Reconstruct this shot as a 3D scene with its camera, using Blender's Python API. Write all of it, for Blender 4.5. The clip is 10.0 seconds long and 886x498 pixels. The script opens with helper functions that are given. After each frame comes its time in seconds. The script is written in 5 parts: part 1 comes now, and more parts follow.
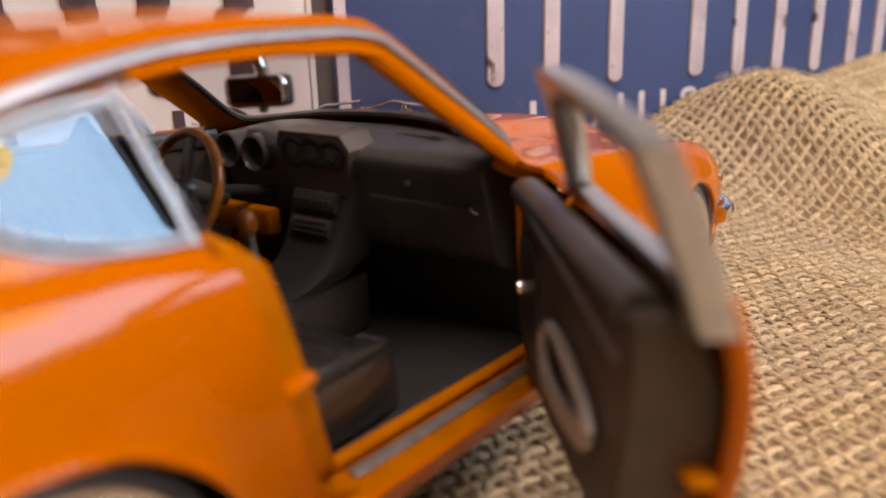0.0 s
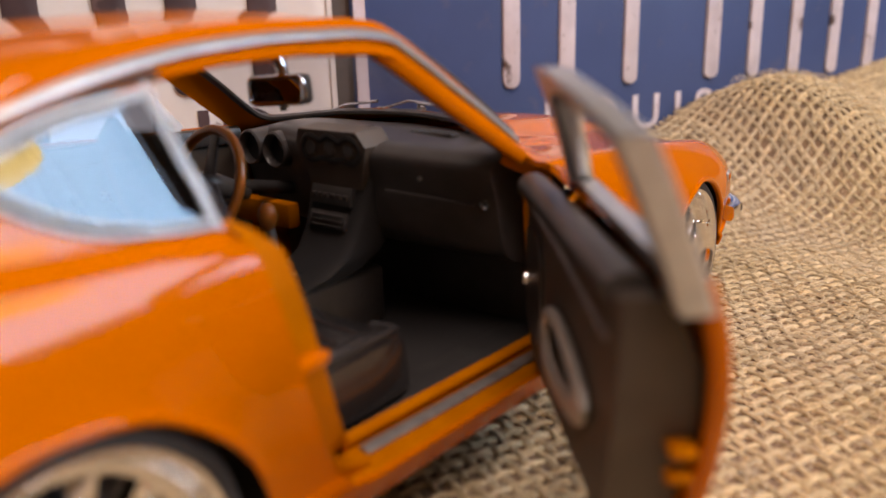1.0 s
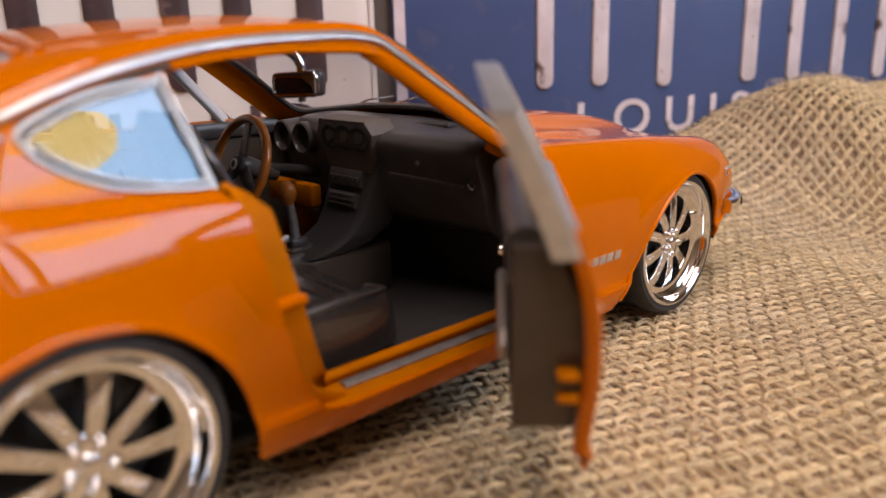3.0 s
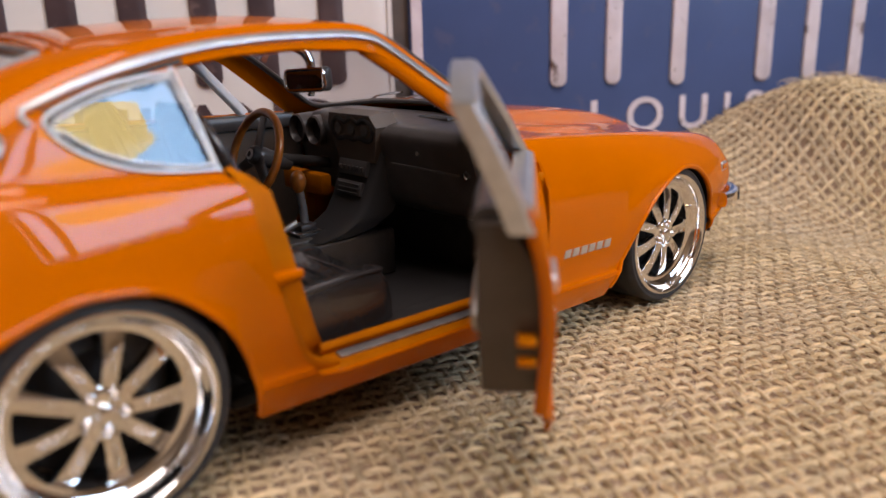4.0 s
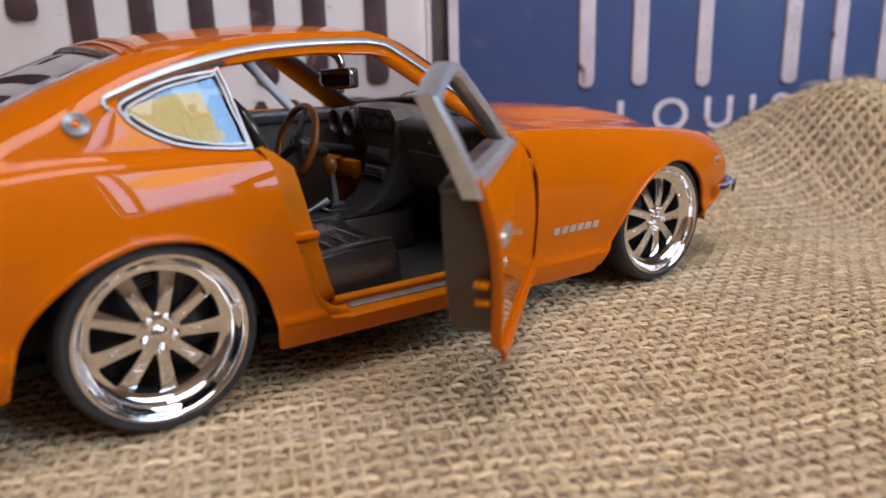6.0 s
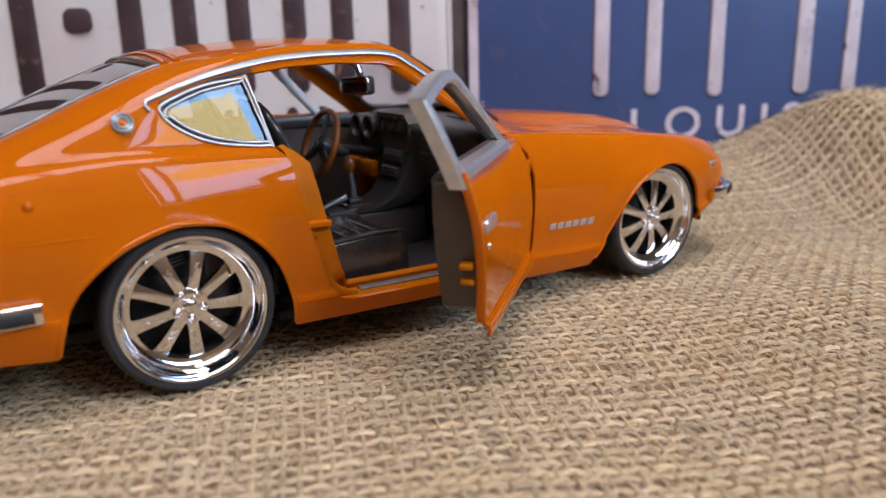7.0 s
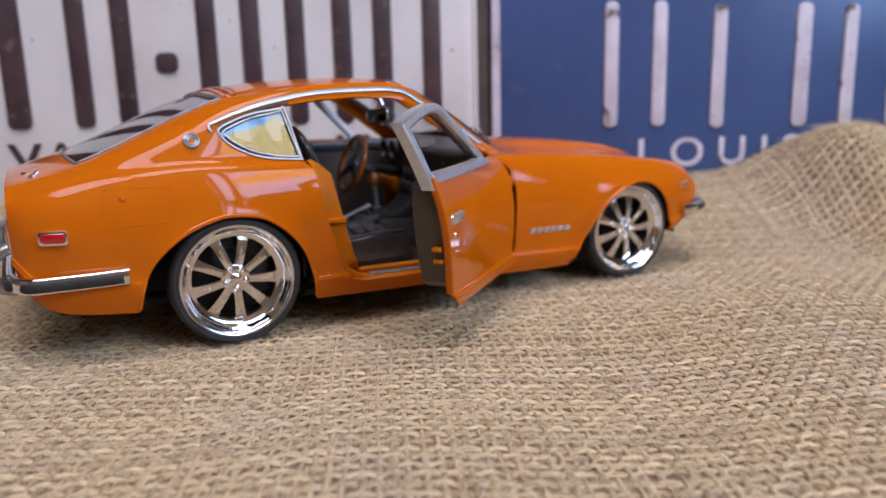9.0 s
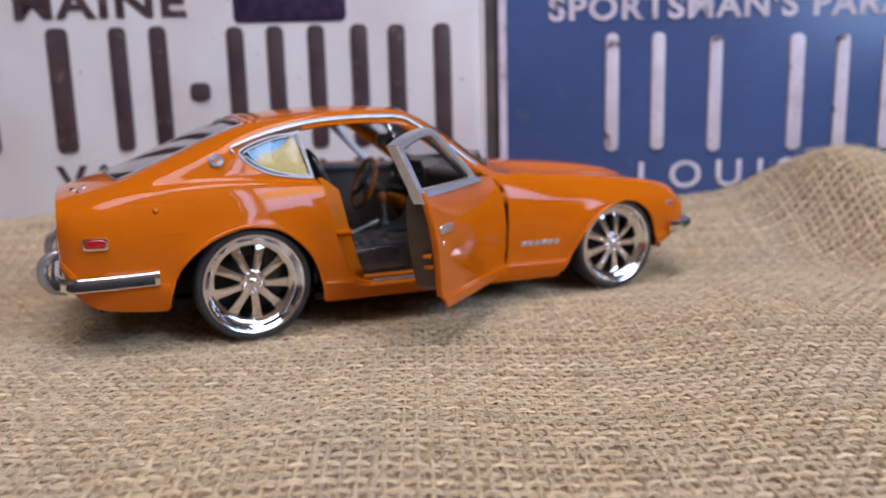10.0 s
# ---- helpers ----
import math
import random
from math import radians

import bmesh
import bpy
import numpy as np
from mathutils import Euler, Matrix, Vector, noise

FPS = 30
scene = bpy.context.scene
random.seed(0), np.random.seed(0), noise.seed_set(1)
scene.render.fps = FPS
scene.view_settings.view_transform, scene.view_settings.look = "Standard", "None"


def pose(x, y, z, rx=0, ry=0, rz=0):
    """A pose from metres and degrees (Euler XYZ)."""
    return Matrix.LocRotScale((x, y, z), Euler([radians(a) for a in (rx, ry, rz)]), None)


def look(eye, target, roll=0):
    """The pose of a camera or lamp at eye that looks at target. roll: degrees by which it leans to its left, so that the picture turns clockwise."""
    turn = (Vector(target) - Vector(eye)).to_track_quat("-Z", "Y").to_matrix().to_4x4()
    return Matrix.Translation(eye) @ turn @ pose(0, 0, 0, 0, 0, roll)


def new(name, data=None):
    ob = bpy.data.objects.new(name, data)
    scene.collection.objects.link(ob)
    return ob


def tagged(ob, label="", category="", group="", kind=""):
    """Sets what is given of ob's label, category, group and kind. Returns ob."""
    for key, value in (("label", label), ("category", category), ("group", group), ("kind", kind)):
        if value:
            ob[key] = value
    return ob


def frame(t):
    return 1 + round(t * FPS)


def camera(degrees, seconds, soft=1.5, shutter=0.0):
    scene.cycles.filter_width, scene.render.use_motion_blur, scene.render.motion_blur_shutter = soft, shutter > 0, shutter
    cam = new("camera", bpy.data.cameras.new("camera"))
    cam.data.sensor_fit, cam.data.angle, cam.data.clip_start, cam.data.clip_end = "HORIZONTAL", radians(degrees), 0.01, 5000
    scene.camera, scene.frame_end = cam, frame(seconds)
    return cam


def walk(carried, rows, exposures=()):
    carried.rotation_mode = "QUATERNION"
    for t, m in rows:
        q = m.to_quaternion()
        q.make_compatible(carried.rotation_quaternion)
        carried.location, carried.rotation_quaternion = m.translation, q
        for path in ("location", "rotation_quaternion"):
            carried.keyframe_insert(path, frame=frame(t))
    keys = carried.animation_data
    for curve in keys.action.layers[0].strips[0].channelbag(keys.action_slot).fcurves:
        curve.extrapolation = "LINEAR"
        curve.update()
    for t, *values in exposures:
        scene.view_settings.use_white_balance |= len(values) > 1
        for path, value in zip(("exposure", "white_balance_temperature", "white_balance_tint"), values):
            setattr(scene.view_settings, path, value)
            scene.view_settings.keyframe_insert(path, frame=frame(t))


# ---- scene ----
cam = camera(59.9, 10.0)
PATH = [
    (0, (-0.08098, -0.09804, 0.06511), (0.66888, 0.49818, -0.22169), -1.67),
    (0.5, (-0.08217, -0.09898, 0.06504), (0.66108, 0.50559, -0.22144), -1.64),
    (1, (-0.08435, -0.10285, 0.06498), (0.64934, 0.51524, -0.21728), -1.72),
    (1.5, (-0.08571, -0.10906, 0.06490), (0.63459, 0.52631, -0.21343), -1.62),
    (2, (-0.08712, -0.11486, 0.06451), (0.61548, 0.54185, -0.20951), -1.84),
    (2.5, (-0.08737, -0.12040, 0.06443), (0.59697, 0.55540, -0.20938), -1.76),
    (4, (-0.08896, -0.13863, 0.06417), (0.54415, 0.58553, -0.20926), -1.62),
    (4.5, (-0.09032, -0.14556, 0.06434), (0.52550, 0.59377, -0.20797), -1.58),
    (5, (-0.09148, -0.15253, 0.06395), (0.50881, 0.60110, -0.20378), -1.62),
    (5.5, (-0.09302, -0.15986, 0.06443), (0.48945, 0.60727, -0.20437), -1.59),
    (7, (-0.09774, -0.18644, 0.06486), (0.42521, 0.62689, -0.19013), -1.46),
    (7.5, (-0.09929, -0.19872, 0.06451), (0.40335, 0.63057, -0.17971), -1.45),
    (8, (-0.09985, -0.20996, 0.06459), (0.38379, 0.63278, -0.17181), -1.50),
    (8.5, (-0.10159, -0.22215, 0.06500), (0.36473, 0.63349, -0.15956), -1.47),
    (9, (-0.10279, -0.23560, 0.06511), (0.34378, 0.63407, -0.14525), -1.42),
    (9.5, (-0.10355, -0.25225, 0.06556), (0.32126, 0.63193, -0.12880), -1.48),
    (10, (-0.10338, -0.26182, 0.06501), (0.30731, 0.63263, -0.11188), -1.53),
]
walk(cam, [(t, look(eye, target, roll)) for t, eye, target, roll in PATH],
     [(0, 0.05, 7850, 24), (2.5, -0.05, 7600, 24), (5.5, -0.17, 6450, 18), (8, -0.2, 6000, 19), (10, -0.22, 5800, 20)])
cam.data.dof.use_dof = True
cam.data.dof.focus_distance = 0.173
cam.data.dof.aperture_fstop = 14

# ---- world and light: a daylit room, one tall window behind the camera, one warm lamp ----
world = bpy.data.worlds.new("daylight")
scene.world = world
world.use_nodes = True
wn = world.node_tree
sky = wn.nodes.new("ShaderNodeTexSky")
sky.sky_type, sky.sun_disc = "NISHITA", False
sky.sun_elevation, sky.sun_rotation = radians(38), radians(160)
wn.links.new(sky.outputs[0], wn.nodes["Background"].inputs[0])
wn.nodes["Background"].inputs[1].default_value = 0.12
scene.view_settings.exposure = 0.0


def area_lamp(name, at, target, sx, sy, watts, colour):
    data = bpy.data.lights.new(name, "AREA")
    data.shape, data.size, data.size_y, data.energy, data.color = "RECTANGLE", sx, sy, watts, colour
    ob = new(name, data)
    ob.matrix_world = look(at, target)
    return ob


window_lamp = area_lamp("window_daylight", (0.55, -1.24, 0.9), (0.55, 0.0, 0.9), 0.8, 0.9, 25, (0.42, 0.7, 1.0))
skylight_lamp = area_lamp("skylight_daylight", (-0.35, -0.6, 1.88), (-0.35, -0.6, 0.0), 1.5, 1.0, 40, (1.0, 0.95, 0.92))
room_lamp = bpy.data.lights.new("lamp_bulb", "POINT")
room_lamp.energy, room_lamp.color, room_lamp.shadow_soft_size = 1.4, (1.0, 0.72, 0.36), 0.05
lamp_at = (0.35, -1.0, 0.8)
new("lamp_bulb", room_lamp).location = lamp_at


# ---- materials ----
def material(name, colour, rough=0.5, metal=0.0, coat=0.0, spec=0.5):
    m = bpy.data.materials.new(name)
    m.use_nodes = True
    b = m.node_tree.nodes["Principled BSDF"]
    b.inputs["Base Color"].default_value = (*colour, 1)
    b.inputs["Roughness"].default_value = rough
    b.inputs["Metallic"].default_value = metal
    b.inputs["Coat Weight"].default_value = coat
    b.inputs["Coat Roughness"].default_value = 0.03
    b.inputs["Specular IOR Level"].default_value = spec
    return m


def mottle(m, scale, dark, light, bump=0.0, bump_scale=None, stretch=(1, 1, 1), turn=0.0, rough=None, detail=6):
    """Colour that wanders between two tones, with fine relief."""
    t = m.node_tree
    b = t.nodes["Principled BSDF"]
    co = t.nodes.new("ShaderNodeTexCoord")
    mp = t.nodes.new("ShaderNodeMapping")
    mp.vector_type = "TEXTURE"
    mp.inputs["Scale"].default_value = [1 / v for v in stretch]
    mp.inputs["Rotation"].default_value = (0, 0, turn)
    n = t.nodes.new("ShaderNodeTexNoise")
    n.inputs["Scale"].default_value, n.inputs["Detail"].default_value = scale, detail
    r = t.nodes.new("ShaderNodeValToRGB")
    r.color_ramp.elements[0].position, r.color_ramp.elements[1].position = 0.32, 0.68
    r.color_ramp.elements[0].color, r.color_ramp.elements[1].color = (*dark, 1), (*light, 1)
    t.links.new(co.outputs["Object"], mp.inputs[0])
    t.links.new(mp.outputs[0], n.inputs["Vector"])
    t.links.new(n.outputs[0], r.inputs[0])
    t.links.new(r.outputs[0], b.inputs["Base Color"])
    if rough:
        mr = t.nodes.new("ShaderNodeMapRange")
        mr.inputs["To Min"].default_value, mr.inputs["To Max"].default_value = rough
        t.links.new(n.outputs[0], mr.inputs[0])
        t.links.new(mr.outputs[0], b.inputs["Roughness"])
    if bump:
        n2 = t.nodes.new("ShaderNodeTexNoise")
        n2.inputs["Scale"].default_value, n2.inputs["Detail"].default_value = bump_scale or scale * 4, 4
        t.links.new(mp.outputs[0], n2.inputs["Vector"])
        bp = t.nodes.new("ShaderNodeBump")
        bp.inputs["Strength"].default_value, bp.inputs["Distance"].default_value = 1.0, bump
        t.links.new(n2.outputs[0], bp.inputs["Height"])
        t.links.new(bp.outputs[0], b.inputs["Normal"])
    return m


def wear(m, scale, colour, low, high, most=1.0, detail=8):
    """Stains or chips of another tone, in patches of their own shape."""
    t = m.node_tree
    b = t.nodes["Principled BSDF"]
    was = b.inputs["Base Color"].links[0].from_socket
    co = t.nodes.new("ShaderNodeTexCoord")
    n = t.nodes.new("ShaderNodeTexNoise")
    n.inputs["Scale"].default_value, n.inputs["Detail"].default_value = scale, detail
    r = t.nodes.new("ShaderNodeMapRange")
    r.inputs["From Min"].default_value, r.inputs["From Max"].default_value, r.inputs["To Max"].default_value = low, high, most
    mix = t.nodes.new("ShaderNodeMix")
    mix.data_type = "RGBA"
    mix.inputs["B"].default_value = (*colour, 1)
    t.links.new(co.outputs["Object"], n.inputs["Vector"])
    t.links.new(n.outputs[0], r.inputs[0])
    t.links.new(r.outputs[0], mix.inputs["Factor"])
    t.links.new(was, mix.inputs["A"])
    t.links.new(mix.outputs["Result"], b.inputs["Base Color"])
    return m


def by_thread(m, low, high):
    """Each loose piece of the mesh takes its own brightness."""
    t = m.node_tree
    b = t.nodes["Principled BSDF"]
    was = b.inputs["Base Color"].links[0].from_socket
    geo = t.nodes.new("ShaderNodeNewGeometry")
    r = t.nodes.new("ShaderNodeMapRange")
    r.inputs["To Min"].default_value, r.inputs["To Max"].default_value = low, high
    mix = t.nodes.new("ShaderNodeMix")
    mix.data_type, mix.blend_type = "RGBA", "MULTIPLY"
    mix.inputs["Factor"].default_value = 1.0
    t.links.new(geo.outputs["Random Per Island"], r.inputs[0])
    t.links.new(was, mix.inputs["A"])
    t.links.new(r.outputs[0], mix.inputs["B"])
    t.links.new(mix.outputs["Result"], b.inputs["Base Color"])
    return m


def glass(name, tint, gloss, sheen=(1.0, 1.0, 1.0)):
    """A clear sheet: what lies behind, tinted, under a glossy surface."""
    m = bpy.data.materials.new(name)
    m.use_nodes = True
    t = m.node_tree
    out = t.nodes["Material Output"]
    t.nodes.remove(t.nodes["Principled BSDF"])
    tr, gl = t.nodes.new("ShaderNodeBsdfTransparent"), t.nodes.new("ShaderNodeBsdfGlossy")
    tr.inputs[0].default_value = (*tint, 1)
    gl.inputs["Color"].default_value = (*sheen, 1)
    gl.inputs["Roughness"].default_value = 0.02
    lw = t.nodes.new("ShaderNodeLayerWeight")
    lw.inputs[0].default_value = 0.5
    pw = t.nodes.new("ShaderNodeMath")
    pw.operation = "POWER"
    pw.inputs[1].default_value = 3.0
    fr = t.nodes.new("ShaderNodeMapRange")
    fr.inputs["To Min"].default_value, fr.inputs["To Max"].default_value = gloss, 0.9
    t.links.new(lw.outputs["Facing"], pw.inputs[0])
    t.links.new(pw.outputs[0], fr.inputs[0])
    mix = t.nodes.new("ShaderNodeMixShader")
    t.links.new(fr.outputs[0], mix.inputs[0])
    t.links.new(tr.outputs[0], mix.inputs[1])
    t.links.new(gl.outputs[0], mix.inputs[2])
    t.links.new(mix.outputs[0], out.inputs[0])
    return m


PAINT = mottle(material("orange_paint", (0.58, 0.13, 0.0003), 0.45, 0.0, 1.0, 0.0), 60, (0.56, 0.125, 0.0002), (0.6, 0.135, 0.0004), 0.000003, 400)
PAINT_MATT = mottle(material("orange_inner_paint", (0.5, 0.14, 0.001), 0.4, 0, 0, 0.15), 200, (0.46, 0.125, 0.0008), (0.54, 0.155, 0.0012), 0.00002, 900)
CHROME = mottle(material("chrome", (0.83, 0.83, 0.84), 0.08, 1.0), 300, (0.86, 0.87, 0.89), (0.94, 0.95, 0.96), 0.00001, 900, rough=(0.05, 0.13))
SILVER = mottle(material("silver_paint", (0.62, 0.62, 0.62), 0.28, 0.75), 500, (0.57, 0.57, 0.57), (0.68, 0.68, 0.68), 0.00001, 2500)
RUBBER = mottle(material("tyre_rubber", (0.02, 0.02, 0.022), 0.6), 200, (0.014, 0.014, 0.016), (0.03, 0.03, 0.033), 0.00003, 1500)
GREY_PLASTIC = mottle(material("charcoal_plastic", (0.055, 0.052, 0.05), 0.5), 250, (0.042, 0.04, 0.039), (0.068, 0.064, 0.062), 0.00004, 1800)
BLACK = mottle(material("black_plastic", (0.058, 0.051, 0.049), 0.3), 250, (0.049, 0.043, 0.041), (0.067, 0.06, 0.058), 0.00005, 1800)
SEAT = mottle(material("black_vinyl", (0.034, 0.031, 0.032), 0.22, 0, 0.6, 0.8), 150, (0.028, 0.026, 0.027), (0.041, 0.037, 0.038), 0.00004, 2600)
GLOSS_VINYL = mottle(material("glossy_black_vinyl", (0.034, 0.031, 0.032), 0.14, 0, 0.8, 0.15), 150, (0.028, 0.026, 0.027), (0.041, 0.037, 0.038), 0.00003, 1200)
CARPET = mottle(material("black_flock", (0.02, 0.018, 0.018), 0.85), 180, (0.015, 0.013, 0.013), (0.026, 0.024, 0.023), 0.00008, 2600)
TRIM = mottle(material("dark_brown_trim", (0.08, 0.06, 0.047), 0.5), 150, (0.068, 0.05, 0.039), (0.092, 0.07, 0.055), 0.00003, 2200)
MIRROR = material("mirror_glass", (0.7, 0.7, 0.71), 0.03, 1.0)
BRIGHT = mottle(material("bright_satin_trim", (0.44, 0.45, 0.47), 0.34, 0.7), 400, (0.41, 0.42, 0.44), (0.48, 0.49, 0.5), 0.00001, 1500)
SATIN = mottle(material("satin_silver", (0.36, 0.35, 0.34), 0.45, 0.8), 400, (0.27, 0.26, 0.26), (0.42, 0.41, 0.4), 0.00002, 1800)
# Black of the underbody, also used to paint shade into openings and recesses.
VOID = material("black_underbody_and_shade", (0.018, 0.016, 0.016), 0.8)
WOOD = mottle(material("orange_brown_wood", (0.34, 0.1, 0.012), 0.3, 0, 0.5), 300, (0.28, 0.075, 0.01), (0.42, 0.13, 0.016), 0.00001, 1500)
PULL = mottle(material("matt_silver_paint", (0.5, 0.47, 0.43), 0.42, 0.35), 400, (0.46, 0.43, 0.39), (0.54, 0.51, 0.47), 0.00001, 2000)
# Near-white silver: the far rail's bluish reflection put into its base colour.
PALE = mottle(material("lit_silver_paint", (0.8, 0.82, 0.85), 0.35, 0.15), 400, (0.76, 0.78, 0.81), (0.84, 0.86, 0.89), 0.00001, 1500)
RED = material("red_lens", (0.45, 0.01, 0.012), 0.15, 0, 1.0)
CLEAR = glass("clear_glass", (0.88, 0.88, 0.9), 0.05)
SMOKED = glass("smoked_glass", (0.5, 0.46, 0.43), 0.22)
# The last colour paints blue into the pane's reflections, beyond what the window gives.
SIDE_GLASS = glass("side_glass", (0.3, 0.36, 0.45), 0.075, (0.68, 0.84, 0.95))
WHITE_PLATE = mottle(material("cream_plate_paint", (0.72, 0.69, 0.675), 0.4), 14, (0.64, 0.61, 0.595), (0.76, 0.73, 0.715), 0.00006, 300)
DARK_INK = mottle(material("dark_plum_paint", (0.055, 0.032, 0.036), 0.45), 60, (0.04, 0.023, 0.027), (0.08, 0.048, 0.052), 0.00003, 500)
BLUE_PLATE = mottle(material("navy_plate_paint", (0.054, 0.092, 0.222), 0.26), 12, (0.044, 0.076, 0.182), (0.066, 0.108, 0.258), 0.00006, 240)
PALE_INK = mottle(material("pale_lilac_paint", (0.62, 0.56, 0.62), 0.45), 70, (0.5, 0.44, 0.48), (0.68, 0.62, 0.68), 0.00003, 500)
BOARD = mottle(material("dark_board", (0.06, 0.045, 0.04), 0.7), 60, (0.04, 0.03, 0.027), (0.09, 0.07, 0.06), 0.0001, 300)
PLASTER = mottle(material("warm_plaster", (0.23, 0.18, 0.13), 0.9), 3, (0.2, 0.15, 0.105), (0.27, 0.215, 0.16), 0.001, 60)
FLOORING = mottle(material("brown_floor", (0.16, 0.1, 0.06), 0.5), 4, (0.12, 0.07, 0.04), (0.2, 0.13, 0.08), 0.0005, 90)
FRAME_DARK = material("dark_window_frame", (0.09, 0.05, 0.03), 0.5)
WEFT = mottle(material("jute_weft", (0.5, 0.37, 0.23), 0.85), 1700, (0.3, 0.205, 0.1), (0.7, 0.55, 0.335), 0.0002, 3200, (0.14, 1, 1), radians(-22.7), detail=8)
WARP = mottle(material("jute_warp", (0.5, 0.37, 0.23), 0.85), 1700, (0.31, 0.215, 0.105), (0.7, 0.55, 0.34), 0.0002, 3200, (1, 0.14, 1), radians(-22.7), detail=8)
# Browner and darker than the threads: shade in the weave's gaps is painted in.
UNDER = mottle(material("shaded_jute_underlayer", (0.3, 0.19, 0.1), 0.95), 200, (0.17, 0.11, 0.075), (0.3, 0.2, 0.13), 0.0002, 900)
HAIR = material("jute_fibre", (0.66, 0.53, 0.36), 0.7)
wear(PALE_INK, 90, (0.1, 0.06, 0.05), 0.62, 0.68)
wear(PALE_INK, 500, (0.16, 0.12, 0.13), 0.66, 0.7)
wear(WHITE_PLATE, 22, (0.56, 0.48, 0.45), 0.5, 0.75, 0.6)
wear(WHITE_PLATE, 260, (0.14, 0.08, 0.06), 0.7, 0.73, 0.8)
wear(DARK_INK, 180, (0.2, 0.13, 0.12), 0.62, 0.7, 0.6)
wear(BLUE_PLATE, 120, (0.1, 0.11, 0.2), 0.6, 0.7, 0.5)
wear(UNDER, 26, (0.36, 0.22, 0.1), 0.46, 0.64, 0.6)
wear(WEFT, 18, (0.5, 0.4, 0.3), 0.45, 0.65, 0.4)
wear(WEFT, 30, (0.55, 0.39, 0.21), 0.52, 0.7, 0.4)
wear(WARP, 18, (0.5, 0.4, 0.3), 0.45, 0.65, 0.4)
by_thread(WEFT, 0.9, 1.26)
by_thread(WARP, 0.76, 1.08)
GLOW = bpy.data.materials.new("lamp_glow")
GLOW.use_nodes = True
GLOW.node_tree.nodes["Principled BSDF"].inputs["Emission Color"].default_value = (1.0, 0.66, 0.24, 1)
GLOW.node_tree.nodes["Principled BSDF"].inputs["Emission Strength"].default_value = 12.0


PAINT.node_tree.nodes["Principled BSDF"].inputs["Coat IOR"].default_value = 1.36


# ---- mesh helpers: all in millimetres ----
MM = 0.001


def mesh_from(name, verts, faces, smooth=True, sharp=35):
    me = bpy.data.meshes.new(name)
    me.from_pydata([(v[0] * MM, v[1] * MM, v[2] * MM) for v in verts], [], faces)
    finish(me, smooth, sharp)
    return me


def finish(me, smooth=True, sharp=35):
    bm = bmesh.new()
    bm.from_mesh(me)
    bmesh.ops.recalc_face_normals(bm, faces=bm.faces)
    bm.to_mesh(me)
    bm.free()
    if smooth:
        me.polygons.foreach_set("use_smooth", [True] * len(me.polygons))
        me.set_sharp_from_angle(angle=radians(sharp))
    me.update()


def part(name, me, mat, parent=None, label="", m=None):
    if isinstance(me, bmesh.types.BMesh):
        bm, me = me, bpy.data.meshes.new(name)
        bm.to_mesh(me)
        bm.free()
        finish(me)
    ob = new(name, me)
    if not me.materials:
        me.materials.append(mat)
    if m is not None:
        ob.matrix_local = m
    if parent:
        ob.parent = parent
    if label:
        ob["label"] = label
    return ob


def merge(*pieces):
    """Several lists of (verts, faces) in one."""
    vs, fs = [], []
    for v, f in pieces:
        k = len(vs)
        vs += [tuple(p) for p in v]
        fs += [tuple(i + k for i in q) for q in f]
    return vs, fs


def box(x0, x1, y0, y1, z0, z1, bevel=0.4, seg=2):
    bm = bmesh.new()
    bmesh.ops.create_cube(bm, size=1)
    for v in bm.verts:
        v.co = Vector((x0 + (v.co.x + 0.5) * (x1 - x0), y0 + (v.co.y + 0.5) * (y1 - y0), z0 + (v.co.z + 0.5) * (z1 - z0)))
    if bevel:
        bmesh.ops.bevel(bm, geom=bm.edges[:], offset=bevel, segments=seg, affect="EDGES", profile=0.5)
    vs = [tuple(v.co) for v in bm.verts]
    bm.verts.index_update()
    fs = [tuple(v.index for v in f.verts) for f in bm.faces]
    bm.free()
    return vs, fs


def lathe(profile, n=48, axis="y", centre=(0, 0, 0), closed=False):
    """Turns (radius, along) pairs round an axis."""
    vs, fs = [], []
    k = len(profile)
    for i in range(n):
        a = 2 * math.pi * i / n
        for r, h in profile:
            c, s = r * math.cos(a), r * math.sin(a)
            p = (c, h, s) if axis == "y" else (h, c, s) if axis == "x" else (c, s, h)
            vs.append((p[0] + centre[0], p[1] + centre[1], p[2] + centre[2]))
    for i in range(n):
        for j in range(k if closed else k - 1):
            fs.append((i * k + j, i * k + (j + 1) % k, ((i + 1) % n) * k + (j + 1) % k, ((i + 1) % n) * k + j))
    return vs, fs


